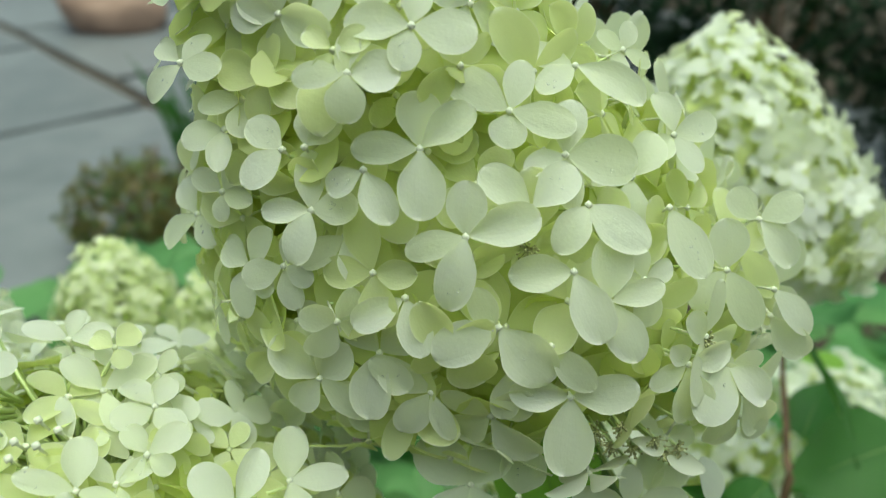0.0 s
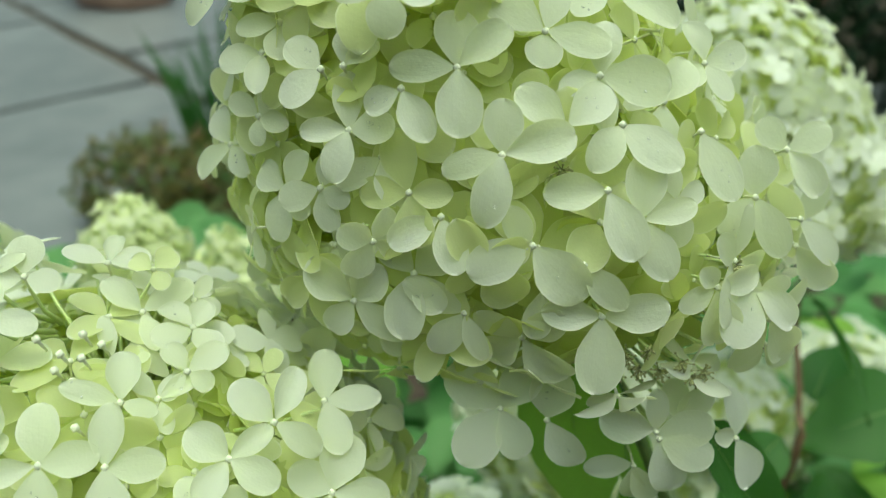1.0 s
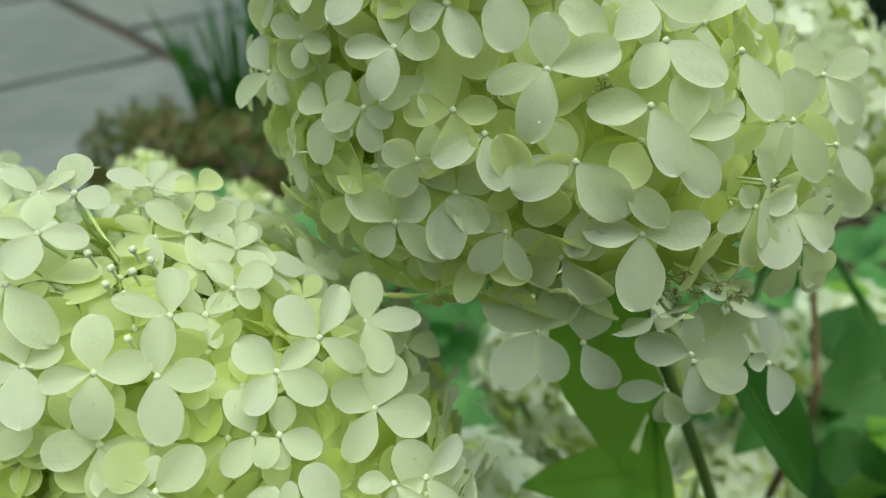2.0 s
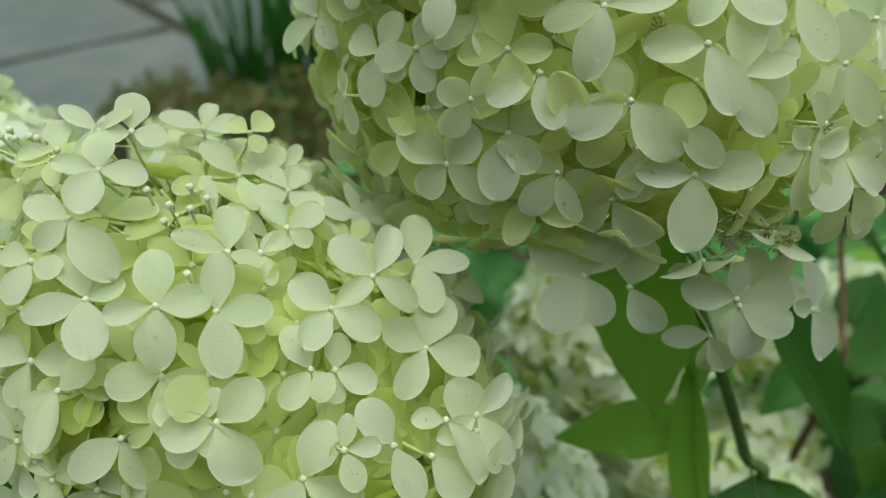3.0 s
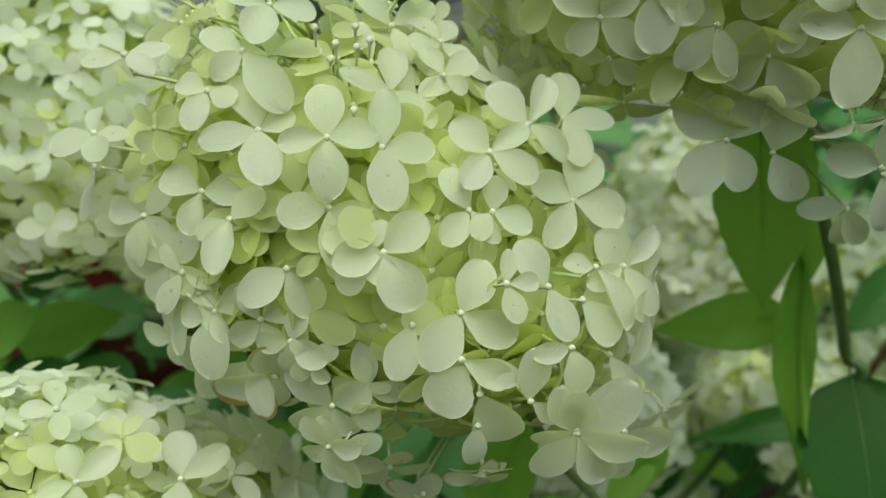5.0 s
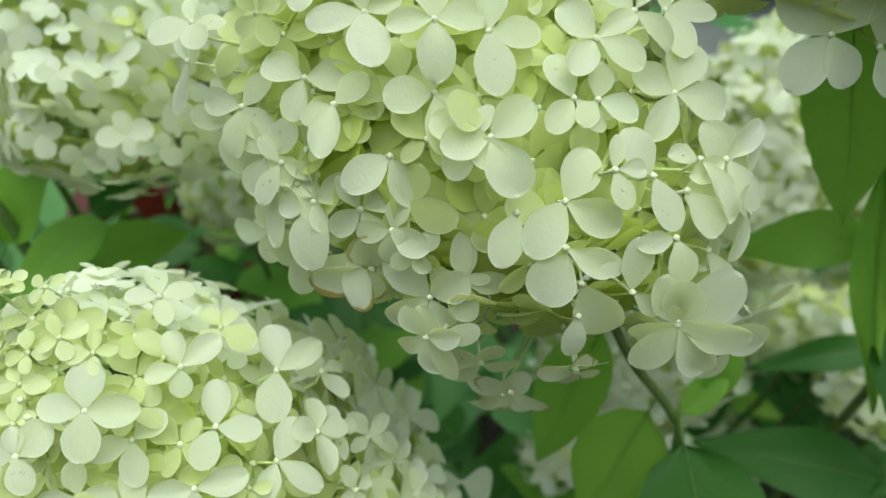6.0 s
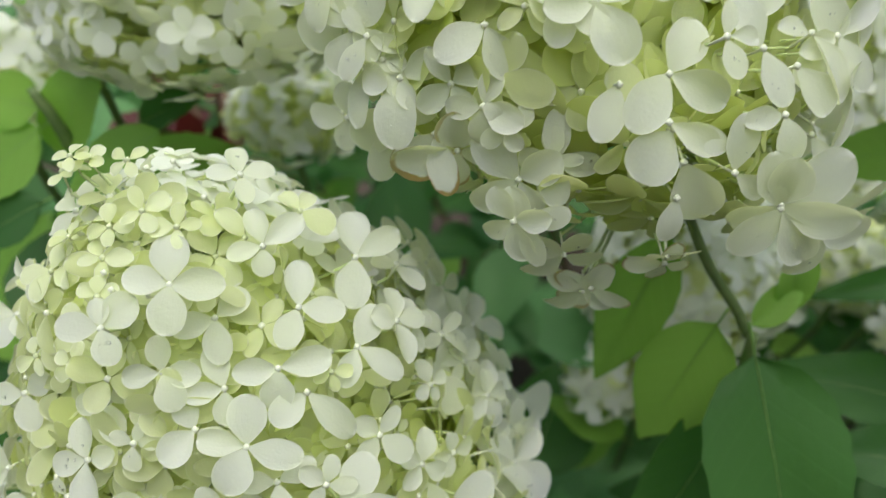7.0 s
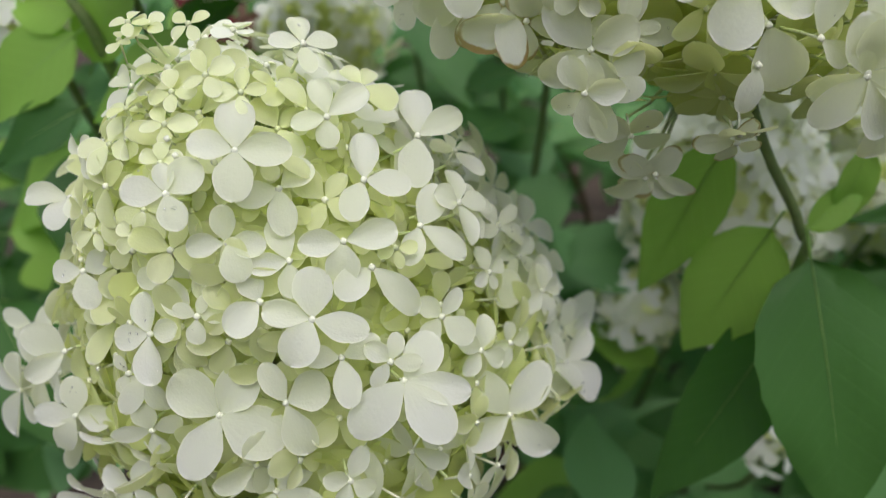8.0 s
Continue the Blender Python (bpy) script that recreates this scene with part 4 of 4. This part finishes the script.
put(c_bloom, (-0.1986, 0.0400, 0.8533), -78, 47, (-75, 10.0, 7.6), exact=True)
put(c_bloom, (-0.2395, 0.0374, 0.8185), -80, 41, (147, 12.8, 10.3), (-144, 13.0, 7.4), exact=True)
put(c_bloom, (-0.1496, 0.0255, 0.8084), -61, 36, (-98, 16.6, 8.7), exact=True)
put(c_bloom, (-0.0933, 0.1284, 0.7563), -38, 40, (151, 19.5, 12.6), (-50, 15.9, 16.3), exact=True)
put(c_bloom, (-0.1798, 0.0648, 0.8936), -65, 40, (171, 6.3), (-4, 5.4), (73, 5.6))
put(c_bloom, (-0.1969, 0.0640, 0.8927), -90, 43, (101, 5.4), (-154, 5.4), (4, 5.7))
put(c_bloom, (-0.1977, 0.0581, 0.8875), -78, 44, (-172, 5.6), (-9, 7.7), (120, 5.0))
put(c_bloom, (-0.2360, 0.0257, 0.8034), -91, 53, (-176, 13.5), (-118, 12.9), (3, 10.4))
put(c_bloom, (-0.1298, 0.0747, 0.8552), -11, 37, (-132, 11.9), (124, 8.9))
put(c_bloom, (-0.2182, 0.0631, 0.8756), -110, 58, (-150, 8.5), (-89, 8.4), (98, 8.4))
put(c_bloom, (-0.1881, 0.0659, 0.8969), -78, 40, (110, 6.4), (-154, 5.4), (26, 6.9))
put(c_bloom, (-0.1092, 0.0843, 0.8085), -34, 43, (-62, 14.0), (129, 15.9))
put(c_bloom, (-0.0942, 0.0950, 0.7787), -29, 46, (-21, 13.5), (-112, 12.7))
put(c_bloom, (-0.1969, 0.0500, 0.8823), -81, 39, (152, 5.0), (20, 5.0), (-82, 5.0))
put(c_bloom, (-0.1890, 0.0312, 0.8497), -76, 40, (1, 7.0), (-96, 6.4), (62, 5.4))
put(c_bloom, (-0.2187, 0.0817, 0.8808), -135, 46, (-174, 11.3), (33, 9.1))
put(c_bloom, (-0.2146, 0.0699, 0.8821), -126, 72, (-84, 5.0), (31, 5.0))
put(c_bloom, (-0.1567, 0.0869, 0.8823), -25, 51, (89, 6.7), (16, 7.8), (-81, 9.9))
put(c_bloom, (-0.1700, 0.0842, 0.8955), -30, 45, (143, 8.1), (-22, 9.0))
put(c_bloom, (-0.1290, 0.1175, 0.8369), 4, 29, (-64, 10.7), (35, 12.2))
put(c_bloom, (-0.0937, 0.0826, 0.7786), -36, 61, (-76, 17.5), (104, 12.6))
put(c_bloom, (-0.2700, 0.0420, 0.7860), -127, 37, (-84, 17.3), (165, 17.0))
put(c_bloom, (-0.2050, 0.0173, 0.8163), -75, 31, (-178, 10.5), (-76, 7.2))
put(c_bloom, (-0.1509, 0.0149, 0.8067), -59, 45, (54, 9.3), (-46, 7.0))
put(c_bloom, (-0.2084, 0.0802, 0.9000), -105, 53, (145, 5.0), (55, 5.0), (0, 5.0))
put(c_bloom, (-0.2119, 0.0791, 0.9016), -104, 64, (-173, 5.0), (100, 5.0), (-55, 5.0))
put(c_bloom, (-0.2162, 0.0793, 0.8961), -56, 82, (168, 6.4), (107, 5.0), (52, 5.0))
put(c_bloom, (-0.1945, 0.0763, 0.9039), -105, 47, (163, 5.0), (51, 5.0), (-40, 5.0))
put(c_bloom, (-0.2681, 0.0575, 0.8012), -102, 52, (175, 12.2), (-142, 8.0), (43, 11.7))
put(c_bloom, (-0.2652, 0.0475, 0.7904), -118, 44, (-127, 15.5), (38, 16.4))
put(c_bloom, (-0.1197, 0.0917, 0.8317), -18, 60, (-6, 9.5), (-65, 12.1), (162, 8.3))
put(c_bloom, (-0.1428, 0.0538, 0.8570), -59, 47, (100, 5.0), (-16, 5.2))
put(c_bloom, (-0.1310, 0.0501, 0.8362), -50, 40, (-60, 10.6), (122, 8.0))
put(c_bloom, (-0.1204, 0.0528, 0.8195), -47, 43, (53, 9.8), (-157, 8.2), (-51, 8.1))
put(c_bloom, (-0.1416, 0.0331, 0.8370), -53, 38, (122, 7.6), (-24, 7.7))
put(c_bloom, (-0.2107, 0.0253, 0.8299), -91, 36, (-115, 5.5), (38, 6.0))
put(c_bloom, (-0.2058, 0.0425, 0.8642), -94, 35, (-132, 5.0), (77, 6.0))
put(c_bloom, (-0.2209, 0.0481, 0.8588), -98, 46, (-139, 5.8), (41, 5.7))
put(c_bloom, (-0.1363, 0.1269, 0.8372), 20, 41, (-91, 15.2), (-173, 14.7))
put(c_bloom, (-0.1338, 0.0970, 0.8553), -2, 60, (-125, 11.4), (32, 6.3))
put(c_bloom, (-0.1243, 0.1235, 0.8199), -12, 43, (-115, 11.7), (166, 11.9))
put(c_bloom, (-0.1146, 0.1276, 0.8019), -27, 29, (-88, 11.2), (90, 5.3), (-169, 13.6))
put(c_bloom, (-0.1129, 0.0941, 0.8165), -25, 42, (-71, 8.5), (90, 9.8))
put(c_bloom, (-0.1045, 0.0864, 0.8098), -24, 45, (-28, 8.4), (173, 9.6))
put(c_bloom, (-0.0968, 0.0968, 0.7839), -21, 56, (-71, 11.9), (169, 10.6), (-4, 9.6))
put(c_bloom, (-0.0990, 0.0727, 0.7889), 19, 63, (-115, 17.5), (131, 11.4), (-37, 12.2))
put(c_bloom, (-0.1127, 0.0630, 0.8113), -38, 31, (-135, 7.2), (-9, 7.4))
put(c_bloom, (-0.1264, 0.0815, 0.8479), -17, 39, (-125, 8.7), (150, 7.1))
put(c_bloom, (-0.1206, 0.0731, 0.8304), -33, 40, (-94, 5.0), (84, 7.7))
put(c_bloom, (-0.1127, 0.1223, 0.8032), -16, 67, (-179, 11.9), (-62, 13.6))

bud(b_bloom, (-0.1046, 0.1385, 0.9796), -75, 55, 1.15)
bud(b_bloom, (-0.0949, 0.1415, 0.9790), -75, 55, 1.15)
bud(b_bloom, (-0.0939, 0.1365, 0.9757), -75, 55, 1.15)
bud(b_bloom, (-0.0954, 0.1325, 0.9717), -75, 55, 1.15)
bud(b_bloom, (-0.0935, 0.1255, 0.9639), -75, 55, 1.15)
bud(b_bloom, (-0.0994, 0.1375, 0.9760), -75, 55, 1.15)
bud(b_bloom, (-0.0916, 0.1425, 0.9752), -75, 55, 1.15)
bud(b_bloom, (-0.1006, 0.1355, 0.9727), -75, 55, 1.15)
bud(b_bloom, (-0.1507, 0.1545, 0.9874), -95, 60, 1.15)
bud(b_bloom, (-0.1481, 0.1565, 0.9854), -95, 60, 1.15)
bud(b_bloom, (-0.1431, 0.1545, 0.9857), -95, 60, 1.15)
bud(b_bloom, (-0.1410, 0.1575, 0.9848), -95, 60, 1.15)
bud(b_bloom, (-0.1380, 0.1555, 0.9854), -95, 60, 1.15)
bud(b_bloom, (-0.1478, 0.1605, 0.9854), -95, 60, 1.15)
bud(c_bloom, (-0.1965, 0.0665, 0.8896), -75, 50, 0.9)
bud(c_bloom, (-0.1934, 0.0745, 0.8918), -75, 50, 0.9)
bud(c_bloom, (-0.1927, 0.0505, 0.8847), -75, 50, 0.9)
bud(c_bloom, (-0.1960, 0.0545, 0.8862), -75, 50, 0.9)
bud(c_bloom, (-0.1887, 0.0535, 0.8847), -75, 50, 0.9)
bud(c_bloom, (-0.1841, 0.0515, 0.8828), -75, 50, 0.9)
bud(c_bloom, (-0.2103, 0.0695, 0.8844), -75, 50, 0.9)
bud(c_bloom, (-0.1875, 0.0845, 0.8983), -75, 50, 0.9)
bud(c_bloom, (-0.1771, 0.0765, 0.8938), -75, 50, 0.9)
bud(c_bloom, (-0.1955, 0.0845, 0.8955), -75, 50, 0.9)
bud(c_bloom, (-0.1980, 0.0845, 0.8945), -75, 50, 0.9)

tuft(a_bloom, (0.0681, 0.1656, 0.9856), -95, 10)
tuft(a_bloom, (0.0404, 0.1580, 0.9621), -95, 10)
tuft(a_bloom, (0.0448, 0.1580, 0.9573), -95, 10)
tuft(a_bloom, (0.0470, 0.1580, 0.9634), -95, 10)
tuft(a_bloom, (0.0503, 0.1580, 0.9564), -95, 10)
tuft(a_bloom, (0.0560, 0.1580, 0.9593), -95, 10)
tuft(a_bloom, (0.0598, 0.1580, 0.9545), -95, 10)
tuft(a_bloom, (0.0625, 0.1580, 0.9565), -95, 10)
tuft(a_bloom, (0.0388, 0.1580, 0.9553), -95, 10)
tuft(b_bloom, (-0.0145, 0.1277, 0.9079), -95, 10)
tuft(b_bloom, (-0.0327, 0.0997, 0.8798), -95, 10)
tuft(a_bloom, (-0.0060, 0.1644, 1.0127), -95, 10)
tuft(a_bloom, (0.0207, 0.1655, 1.0122), -95, 10)

for bloom in (a_bloom, b_bloom, c_bloom):
    bloom.r = bloom.r + 0.003
for bloom, gap, size, top, low, side, high in ((a_bloom, 0.0165, 0.0128, 0.0, 0.034, 0.014, 0.0), (b_bloom, 0.0155, 0.0120, 0.15, 0.020, 0.010, 0.016), (c_bloom, 0.0140, 0.0116, 0.38, 0.024, 0.012, 0.0)):
    bloom.fill(gap * 0.86, size, True, 0.0125, 0.0090, FRONT, top, 7000, low, side, False, high)
    bloom.centres = []
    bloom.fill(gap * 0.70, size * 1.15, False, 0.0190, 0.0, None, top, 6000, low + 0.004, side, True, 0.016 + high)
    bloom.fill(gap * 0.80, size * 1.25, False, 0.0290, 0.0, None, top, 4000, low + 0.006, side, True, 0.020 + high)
a_bloom.finish([(0.040, 0.222, 0.94), (0.054, 0.208, 0.91), (0.068, 0.200, 0.879), (0.0915, 0.203, 0.822), (0.104, 0.208, 0.780), (0.118, 0.30, 0.45), (0.14, 0.42, 0)], 0.0028)
b_bloom.finish([(-0.062, 0.150, 0.89), (-0.038, 0.130, 0.842), (-0.0142, 0.134, 0.802), (-0.006, 0.142, 0.76), (0.04, 0.26, 0.4), (0.06, 0.36, 0)], 0.0022)
c_bloom.finish([(-0.186, 0.09, 0.80), (-0.18, 0.10, 0.74), (-0.16, 0.18, 0.4), (-0.14, 0.30, 0)], 0.0032)

# leaves on their stems
leaf(b_bloom.root, (-0.010, 0.126, 0.796), (0.017, 0.062, 0.717), (0.0, -0.7, 0.7), 0.74, 2, False, "dark green oval leaf with pale midrib")
leaf(b_bloom.root, (-0.022, 0.139, 0.797), (-0.041, 0.131, 0.730), (-0.35, -0.85, 0.35), 0.84, 1, True, "fresh green oval leaf")
leaf(b_bloom.root, (-0.006, 0.132, 0.762), (-0.045, 0.095, 0.672), (-0.15, -0.75, 0.65), 0.62, 0)
leaf(b_bloom.root, (-0.041, 0.160, 0.820), (-0.060, 0.152, 0.744), (-0.4, -0.85, 0.3), 0.62, 3, True)
leaf(b_bloom.root, (-0.010, 0.138, 0.799), (0.011, 0.146, 0.822), (0.1, -0.8, 0.6), 0.7, 3, True)
leaf(b_bloom.root, (0.004, 0.152, 0.826), (0.001, 0.148, 0.792), (0.2, -0.9, 0.3), 0.75, 1, True)
leaf(a_bloom.root, (0.030, 0.206, 0.936), (0.048, 0.196, 0.852), (-0.1, -0.93, 0.3), 0.62, 2, True, "fresh green broad leaf under the flower")
leaf(a_bloom.root, (0.064, 0.203, 0.840), (0.012, 0.190, 0.840), (-0.1, -0.75, 0.65), 0.72, 1, True)
leaf(a_bloom.root, (0.061, 0.203, 0.872), (0.080, 0.172, 0.766), (-0.6, -0.7, 0.25), 0.24, 0, True)
leaf(a_bloom.root, (0.079, 0.192, 0.908), (0.121, 0.186, 0.842), (0.45, -0.8, 0.45), 0.52, 3, False, "dark green pointed leaf")
leaf(a_bloom.root, (0.060, 0.215, 0.890), (0.067, 0.213, 0.850), (0.1, -0.9, 0.4), 0.6, 1, True)
leaf(a_bloom.root, (0.1, 0.173, 0.719), (0.02, 0.172, 0.745), (0.0, -0.5, 0.85), 0.6, 2)
leaf(a_bloom.root, (0.087, 0.137, 0.726), (0.032, 0.133, 0.735), (0.0, -0.5, 0.85), 0.8, 1)
leaf(a_bloom.root, (0.126, 0.258, 0.721), (0.057, 0.245, 0.716), (0.0, -0.5, 0.85), 0.5, 0)
leaf(a_bloom.root, (0.096, 0.200, 0.812), (0.106, 0.140, 0.756), (0.0, -0.6, 0.8), 1.05, 2)


# ---- flower heads further back ----
def far_bloom(x, y, top, height, radius, base, label, young=False, gap=0.014, size=0.012, lean=(0.0, 0.0), stem=(0.0, 0.0)):
    z = [top - height * k for k in (1.0, 0.92, 0.75, 0.52, 0.28, 0.1, 0.0)]
    r = [radius * k for k in (0.45, 0.84, 1.0, 0.88, 0.62, 0.36, 0.10)]
    b = Bloom("hydrangea_bloom", x, y, lean[0], lean[1], z, r, base, label, young)
    tries = int(1500 + 5.0 * height * radius / gap ** 2 * 12)
    b.fill(gap, size, False, 0.003, 0.0, None, 0.2, tries)
    b.fill(gap, size * 1.1, False, 0.011, 0.0, None, 0.2, tries // 2, inner=not young)
    low = b.axis(z[0]) + Vector((stem[0], stem[1], 0))
    b.finish([low + Vector((0, 0, 0.04)), low - Vector((0, 0, 0.05)), (0.4 * low.x + 0.6 * base[0], 0.4 * low.y + 0.6 * base[1], low.z * 0.5), base], 0.003)
    return b


PALE = "cream-white hydrangea flower head among green leaves"
far_bloom(0.197, 0.475, 1.005, 0.175, 0.086, (0.25, 0.6, 0), "tall cream-white hydrangea cone, upright behind its neighbour", gap=0.0125, size=0.0112, lean=(-0.25, 0))
far_bloom(-0.221, 0.445, 0.872, 0.080, 0.044, (-0.2, 0.6, 0), "small cream-lime young hydrangea head", True, 0.0085, 0.0060)
far_bloom(-0.149, 0.42, 0.862, 0.085, 0.036, (-0.12, 0.6, 0), "small lime-green young hydrangea head", True, 0.0085, 0.0060)
far_bloom(0.405, 0.64, 0.640, 0.12, 0.075, (0.42, 0.75, 0), PALE)
far_bloom(0.335, 0.62, 0.545, 0.08, 0.05, (0.35, 0.75, 0), PALE)
far_bloom(0.080, 0.430, 0.836, 0.190, 0.078, (0.11, 0.58, 0), PALE, gap=0.0125, size=0.0115)
far_bloom(-0.250, 0.255, 0.978, 0.140, 0.080, (-0.343, 0.42, 0), "large cream-white hydrangea head on a leafy stem", gap=0.0115, size=0.0098, stem=(-0.073, 0.01))
far_bloom(-0.250, 0.34, 0.795, 0.07, 0.045, (-0.25, 0.5, 0), PALE)
far_bloom(0.000, 0.282, 0.775, 0.125, 0.060, (0.02, 0.45, 0), PALE, gap=0.0115, size=0.0115)
far_bloom(0.067, 0.430, 0.644, 0.12, 0.070, (0.07, 0.58, 0), PALE, gap=0.0125, size=0.0115)
far_bloom(0.21, 0.45, 0.74, 0.07, 0.05, (0.22, 0.6, 0), PALE)


for x, y, top, radius in ((-0.038, 0.250, 0.655, 0.032), (0.017, 0.220, 0.675, 0.026), (0.041, 0.190, 0.605, 0.022), (-0.038, 0.280, 0.585, 0.03), (0.112, 0.330, 0.697, 0.03), (0.127, 0.300, 0.720, 0.02), (0.175, 0.49, 0.58, 0.06), (0.21, 0.42, 0.655, 0.05), (0.12, 0.42, 0.46, 0.05), (0.17, 0.30, 0.70, 0.05),
                         (-0.36, 0.24, 0.86, 0.04), (-0.11, 0.33, 0.80, 0.035)):
    far_bloom(x, y, top, radius * 1.5, radius, (x * 1.2, y + 0.2, 0), PALE)


# ---- leafy stems without flowers ----
def leafy_stem(points, leaves, label, material, thick=0.0022):
    root = thing("leafy_stem", points[-1], label, "plant stem")
    v, f = tube([p - root.location for p in bent(points)], [thick * (1 + 0.1 * i) for i in range(5 * (len(points) - 1) + 1)], 8)
    part_of("stem", mesh_from("stem", v, f, material), root)
    for base, tip, facing, wide, kind, bright in leaves:
        leaf(root, base, tip, facing, wide, kind, bright)


leafy_stem([(-0.318, 0.205, 0.84), (-0.312, 0.21, 0.79), (-0.32, 0.26, 0.5), (-0.33, 0.34, 0)],
           [((-0.318, 0.205, 0.805), (-0.300, 0.232, 0.850), (-0.2, -0.8, 0.5), 1.0, 1, True), ((-0.318, 0.205, 0.83), (-0.355, 0.200, 0.845), (0, -0.7, 0.7), 1.0, 2, True),
            ((-0.312, 0.175, 0.800), (-0.345, 0.140, 0.812), (0, -0.6, 0.8), 0.9, 0, False), ((-0.263, 0.205, 0.822), (-0.300, 0.158, 0.826), (0, -0.55, 0.8), 0.75, 3, True),
            ((-0.318, 0.20, 0.822), (-0.348, 0.15, 0.842), (0, -0.6, 0.8), 0.9, 2, True),
            ((-0.330, 0.215, 0.700), (-0.290, 0.125, 0.690), (0, -0.5, 0.85), 1.1, 2, False), ((-0.365, 0.230, 0.730), (-0.345, 0.150, 0.715), (0, -0.5, 0.85), 1.0, 0, False), ((-0.370, 0.190, 0.655), (-0.300, 0.130, 0.630), (0, -0.5, 0.85), 1.1, 1, False), ((-0.445, 0.195, 0.625), (-0.385, 0.120, 0.580), (0.1, -0.6, 0.8), 1.1, 3, False), ((-0.380, 0.185, 0.600), (-0.455, 0.130, 0.550), (0, -0.6, 0.8), 1.1, 0, False), ((-0.420, 0.200, 0.510), (-0.500, 0.140, 0.465), (0, -0.6, 0.8), 1.1, 2, False), ((-0.540, 0.200, 0.540), (-0.480, 0.140, 0.490), (0, -0.6, 0.8), 1.1, 1, False),
            ((-0.286, 0.212, 0.789), (-0.241, 0.227, 0.807), (0, -0.5, 0.85), 1.0, 1, True), ((-0.224, 0.198, 0.781), (-0.258, 0.198, 0.801), (0, -0.5, 0.85), 1.0, 0, False), ((-0.291, 0.235, 0.804), (-0.263, 0.26, 0.803), (0, -0.5, 0.85), 1.0, 3, False), ((-0.284, 0.194, 0.781), (-0.234, 0.186, 0.782), (0, -0.5, 0.85), 1.0, 2, False)],
           "slender stem with fresh lime-green oval leaves", STEM)
leafy_stem([(0.228, 0.425, 0.83), (0.223, 0.414, 0.796), (0.218, 0.375, 0.758), (0.214, 0.36, 0.70), (0.22, 0.45, 0.3), (0.24, 0.52, 0)],
           [((0.317, 0.405, 0.737), (0.232, 0.385, 0.715), (0, -0.6, 0.8), 1.1, 2, False), ((0.250, 0.448, 0.790), (0.285, 0.365, 0.785), (0.5, -0.2, 0.9), 0.22, 0, False),
            ((0.190, 0.335, 0.768), (0.150, 0.298, 0.756), (0, -0.6, 0.8), 0.9, 1, False)],
           "reddish-brown stem with large dark green leaves", STEM_WOODY, 0.0012)

# ---- the leafy shrub under the flowers ----
def hydrangea_shrub():
    r = random.Random(5)
    root = thing("hydrangea_shrub", (0.1, 0.5, 0), "dense hydrangea shrub of dark green oval leaves", "shrub")
    for k in range(16):
        a = 2 * math.pi * k / 16
        top = Vector((0.1 + 0.75 * math.cos(a) * r.uniform(.4, 1), 0.55 + 0.45 * math.sin(a) * r.uniform(.3, 1), r.uniform(.42, .58)))
        foot = Vector((0.1 + 0.2 * math.cos(a), 0.55 + 0.15 * math.sin(a), 0))
        v, f = tube([p - root.location for p in bent([foot, foot.lerp(top, 0.5) + Vector((0, 0, 0.08)), top], 4)], [0.006 - 0.0004 * i for i in range(9)], 6)
        part_of("stem", mesh_from("stem", v, f, STEM_WOODY), root, None, "brown woody stem")
    made = 0
    jv, jf = [], []
    for _ in range(2600):
        x, y, z = r.uniform(-0.75, 0.9), r.uniform(0.10, 1.05), r.uniform(0.22, 0.78)
        if ((x - 0.1) / 0.85) ** 2 + ((y - 0.55) / 0.52) ** 2 > 1 + 0.25 * noise.noise(Vector((x * 3, y * 3, 4))):
            continue
        if -0.08 < x < 0.24 and 0.24 < y < 0.72 and z > 0.50:
            continue
        if z > 0.70 - 0.9 * max(0, 0.28 - y) - 0.15 * max(0, y - 0.5) or (x > -0.3 and x < -0.05 and y < 0.22 and z > 0.62):
            continue
        base = Vector((x, y, z))
        a = r.uniform(0, 6.28)
        d = Vector((math.cos(a), math.sin(a), r.uniform(-0.7, 0.1))).normalized()
        n = Vector((r.uniform(-.4, .4), r.uniform(-.6, .2), 1))
        size = r.uniform(0.05, 0.10)
        kind = r.randrange(4)
        near = y < 0.6 and z > 0.45
        if near and made < 300:
            made += 1
            leaf(root, base, base + d * size, n, r.uniform(.85, 1.1), kind, r.random() < 0.45)
        else:
            m = np.array(frame_of(n, d, base - root.location, (size, size, size)))
            g, q, _d = LEAF_GRIDS[kind]
            first = len(jv)
            jv.extend((np.array(g) @ m[:3, :3].T + m[:3, 3]).tolist())
            jf.extend(tuple(i + first for i in c) for c in q)
    part_of("leaves", mesh_from("leaves", jv, jf, LEAF_MAT), root)["kind"] = "stuff"


hydrangea_shrub()
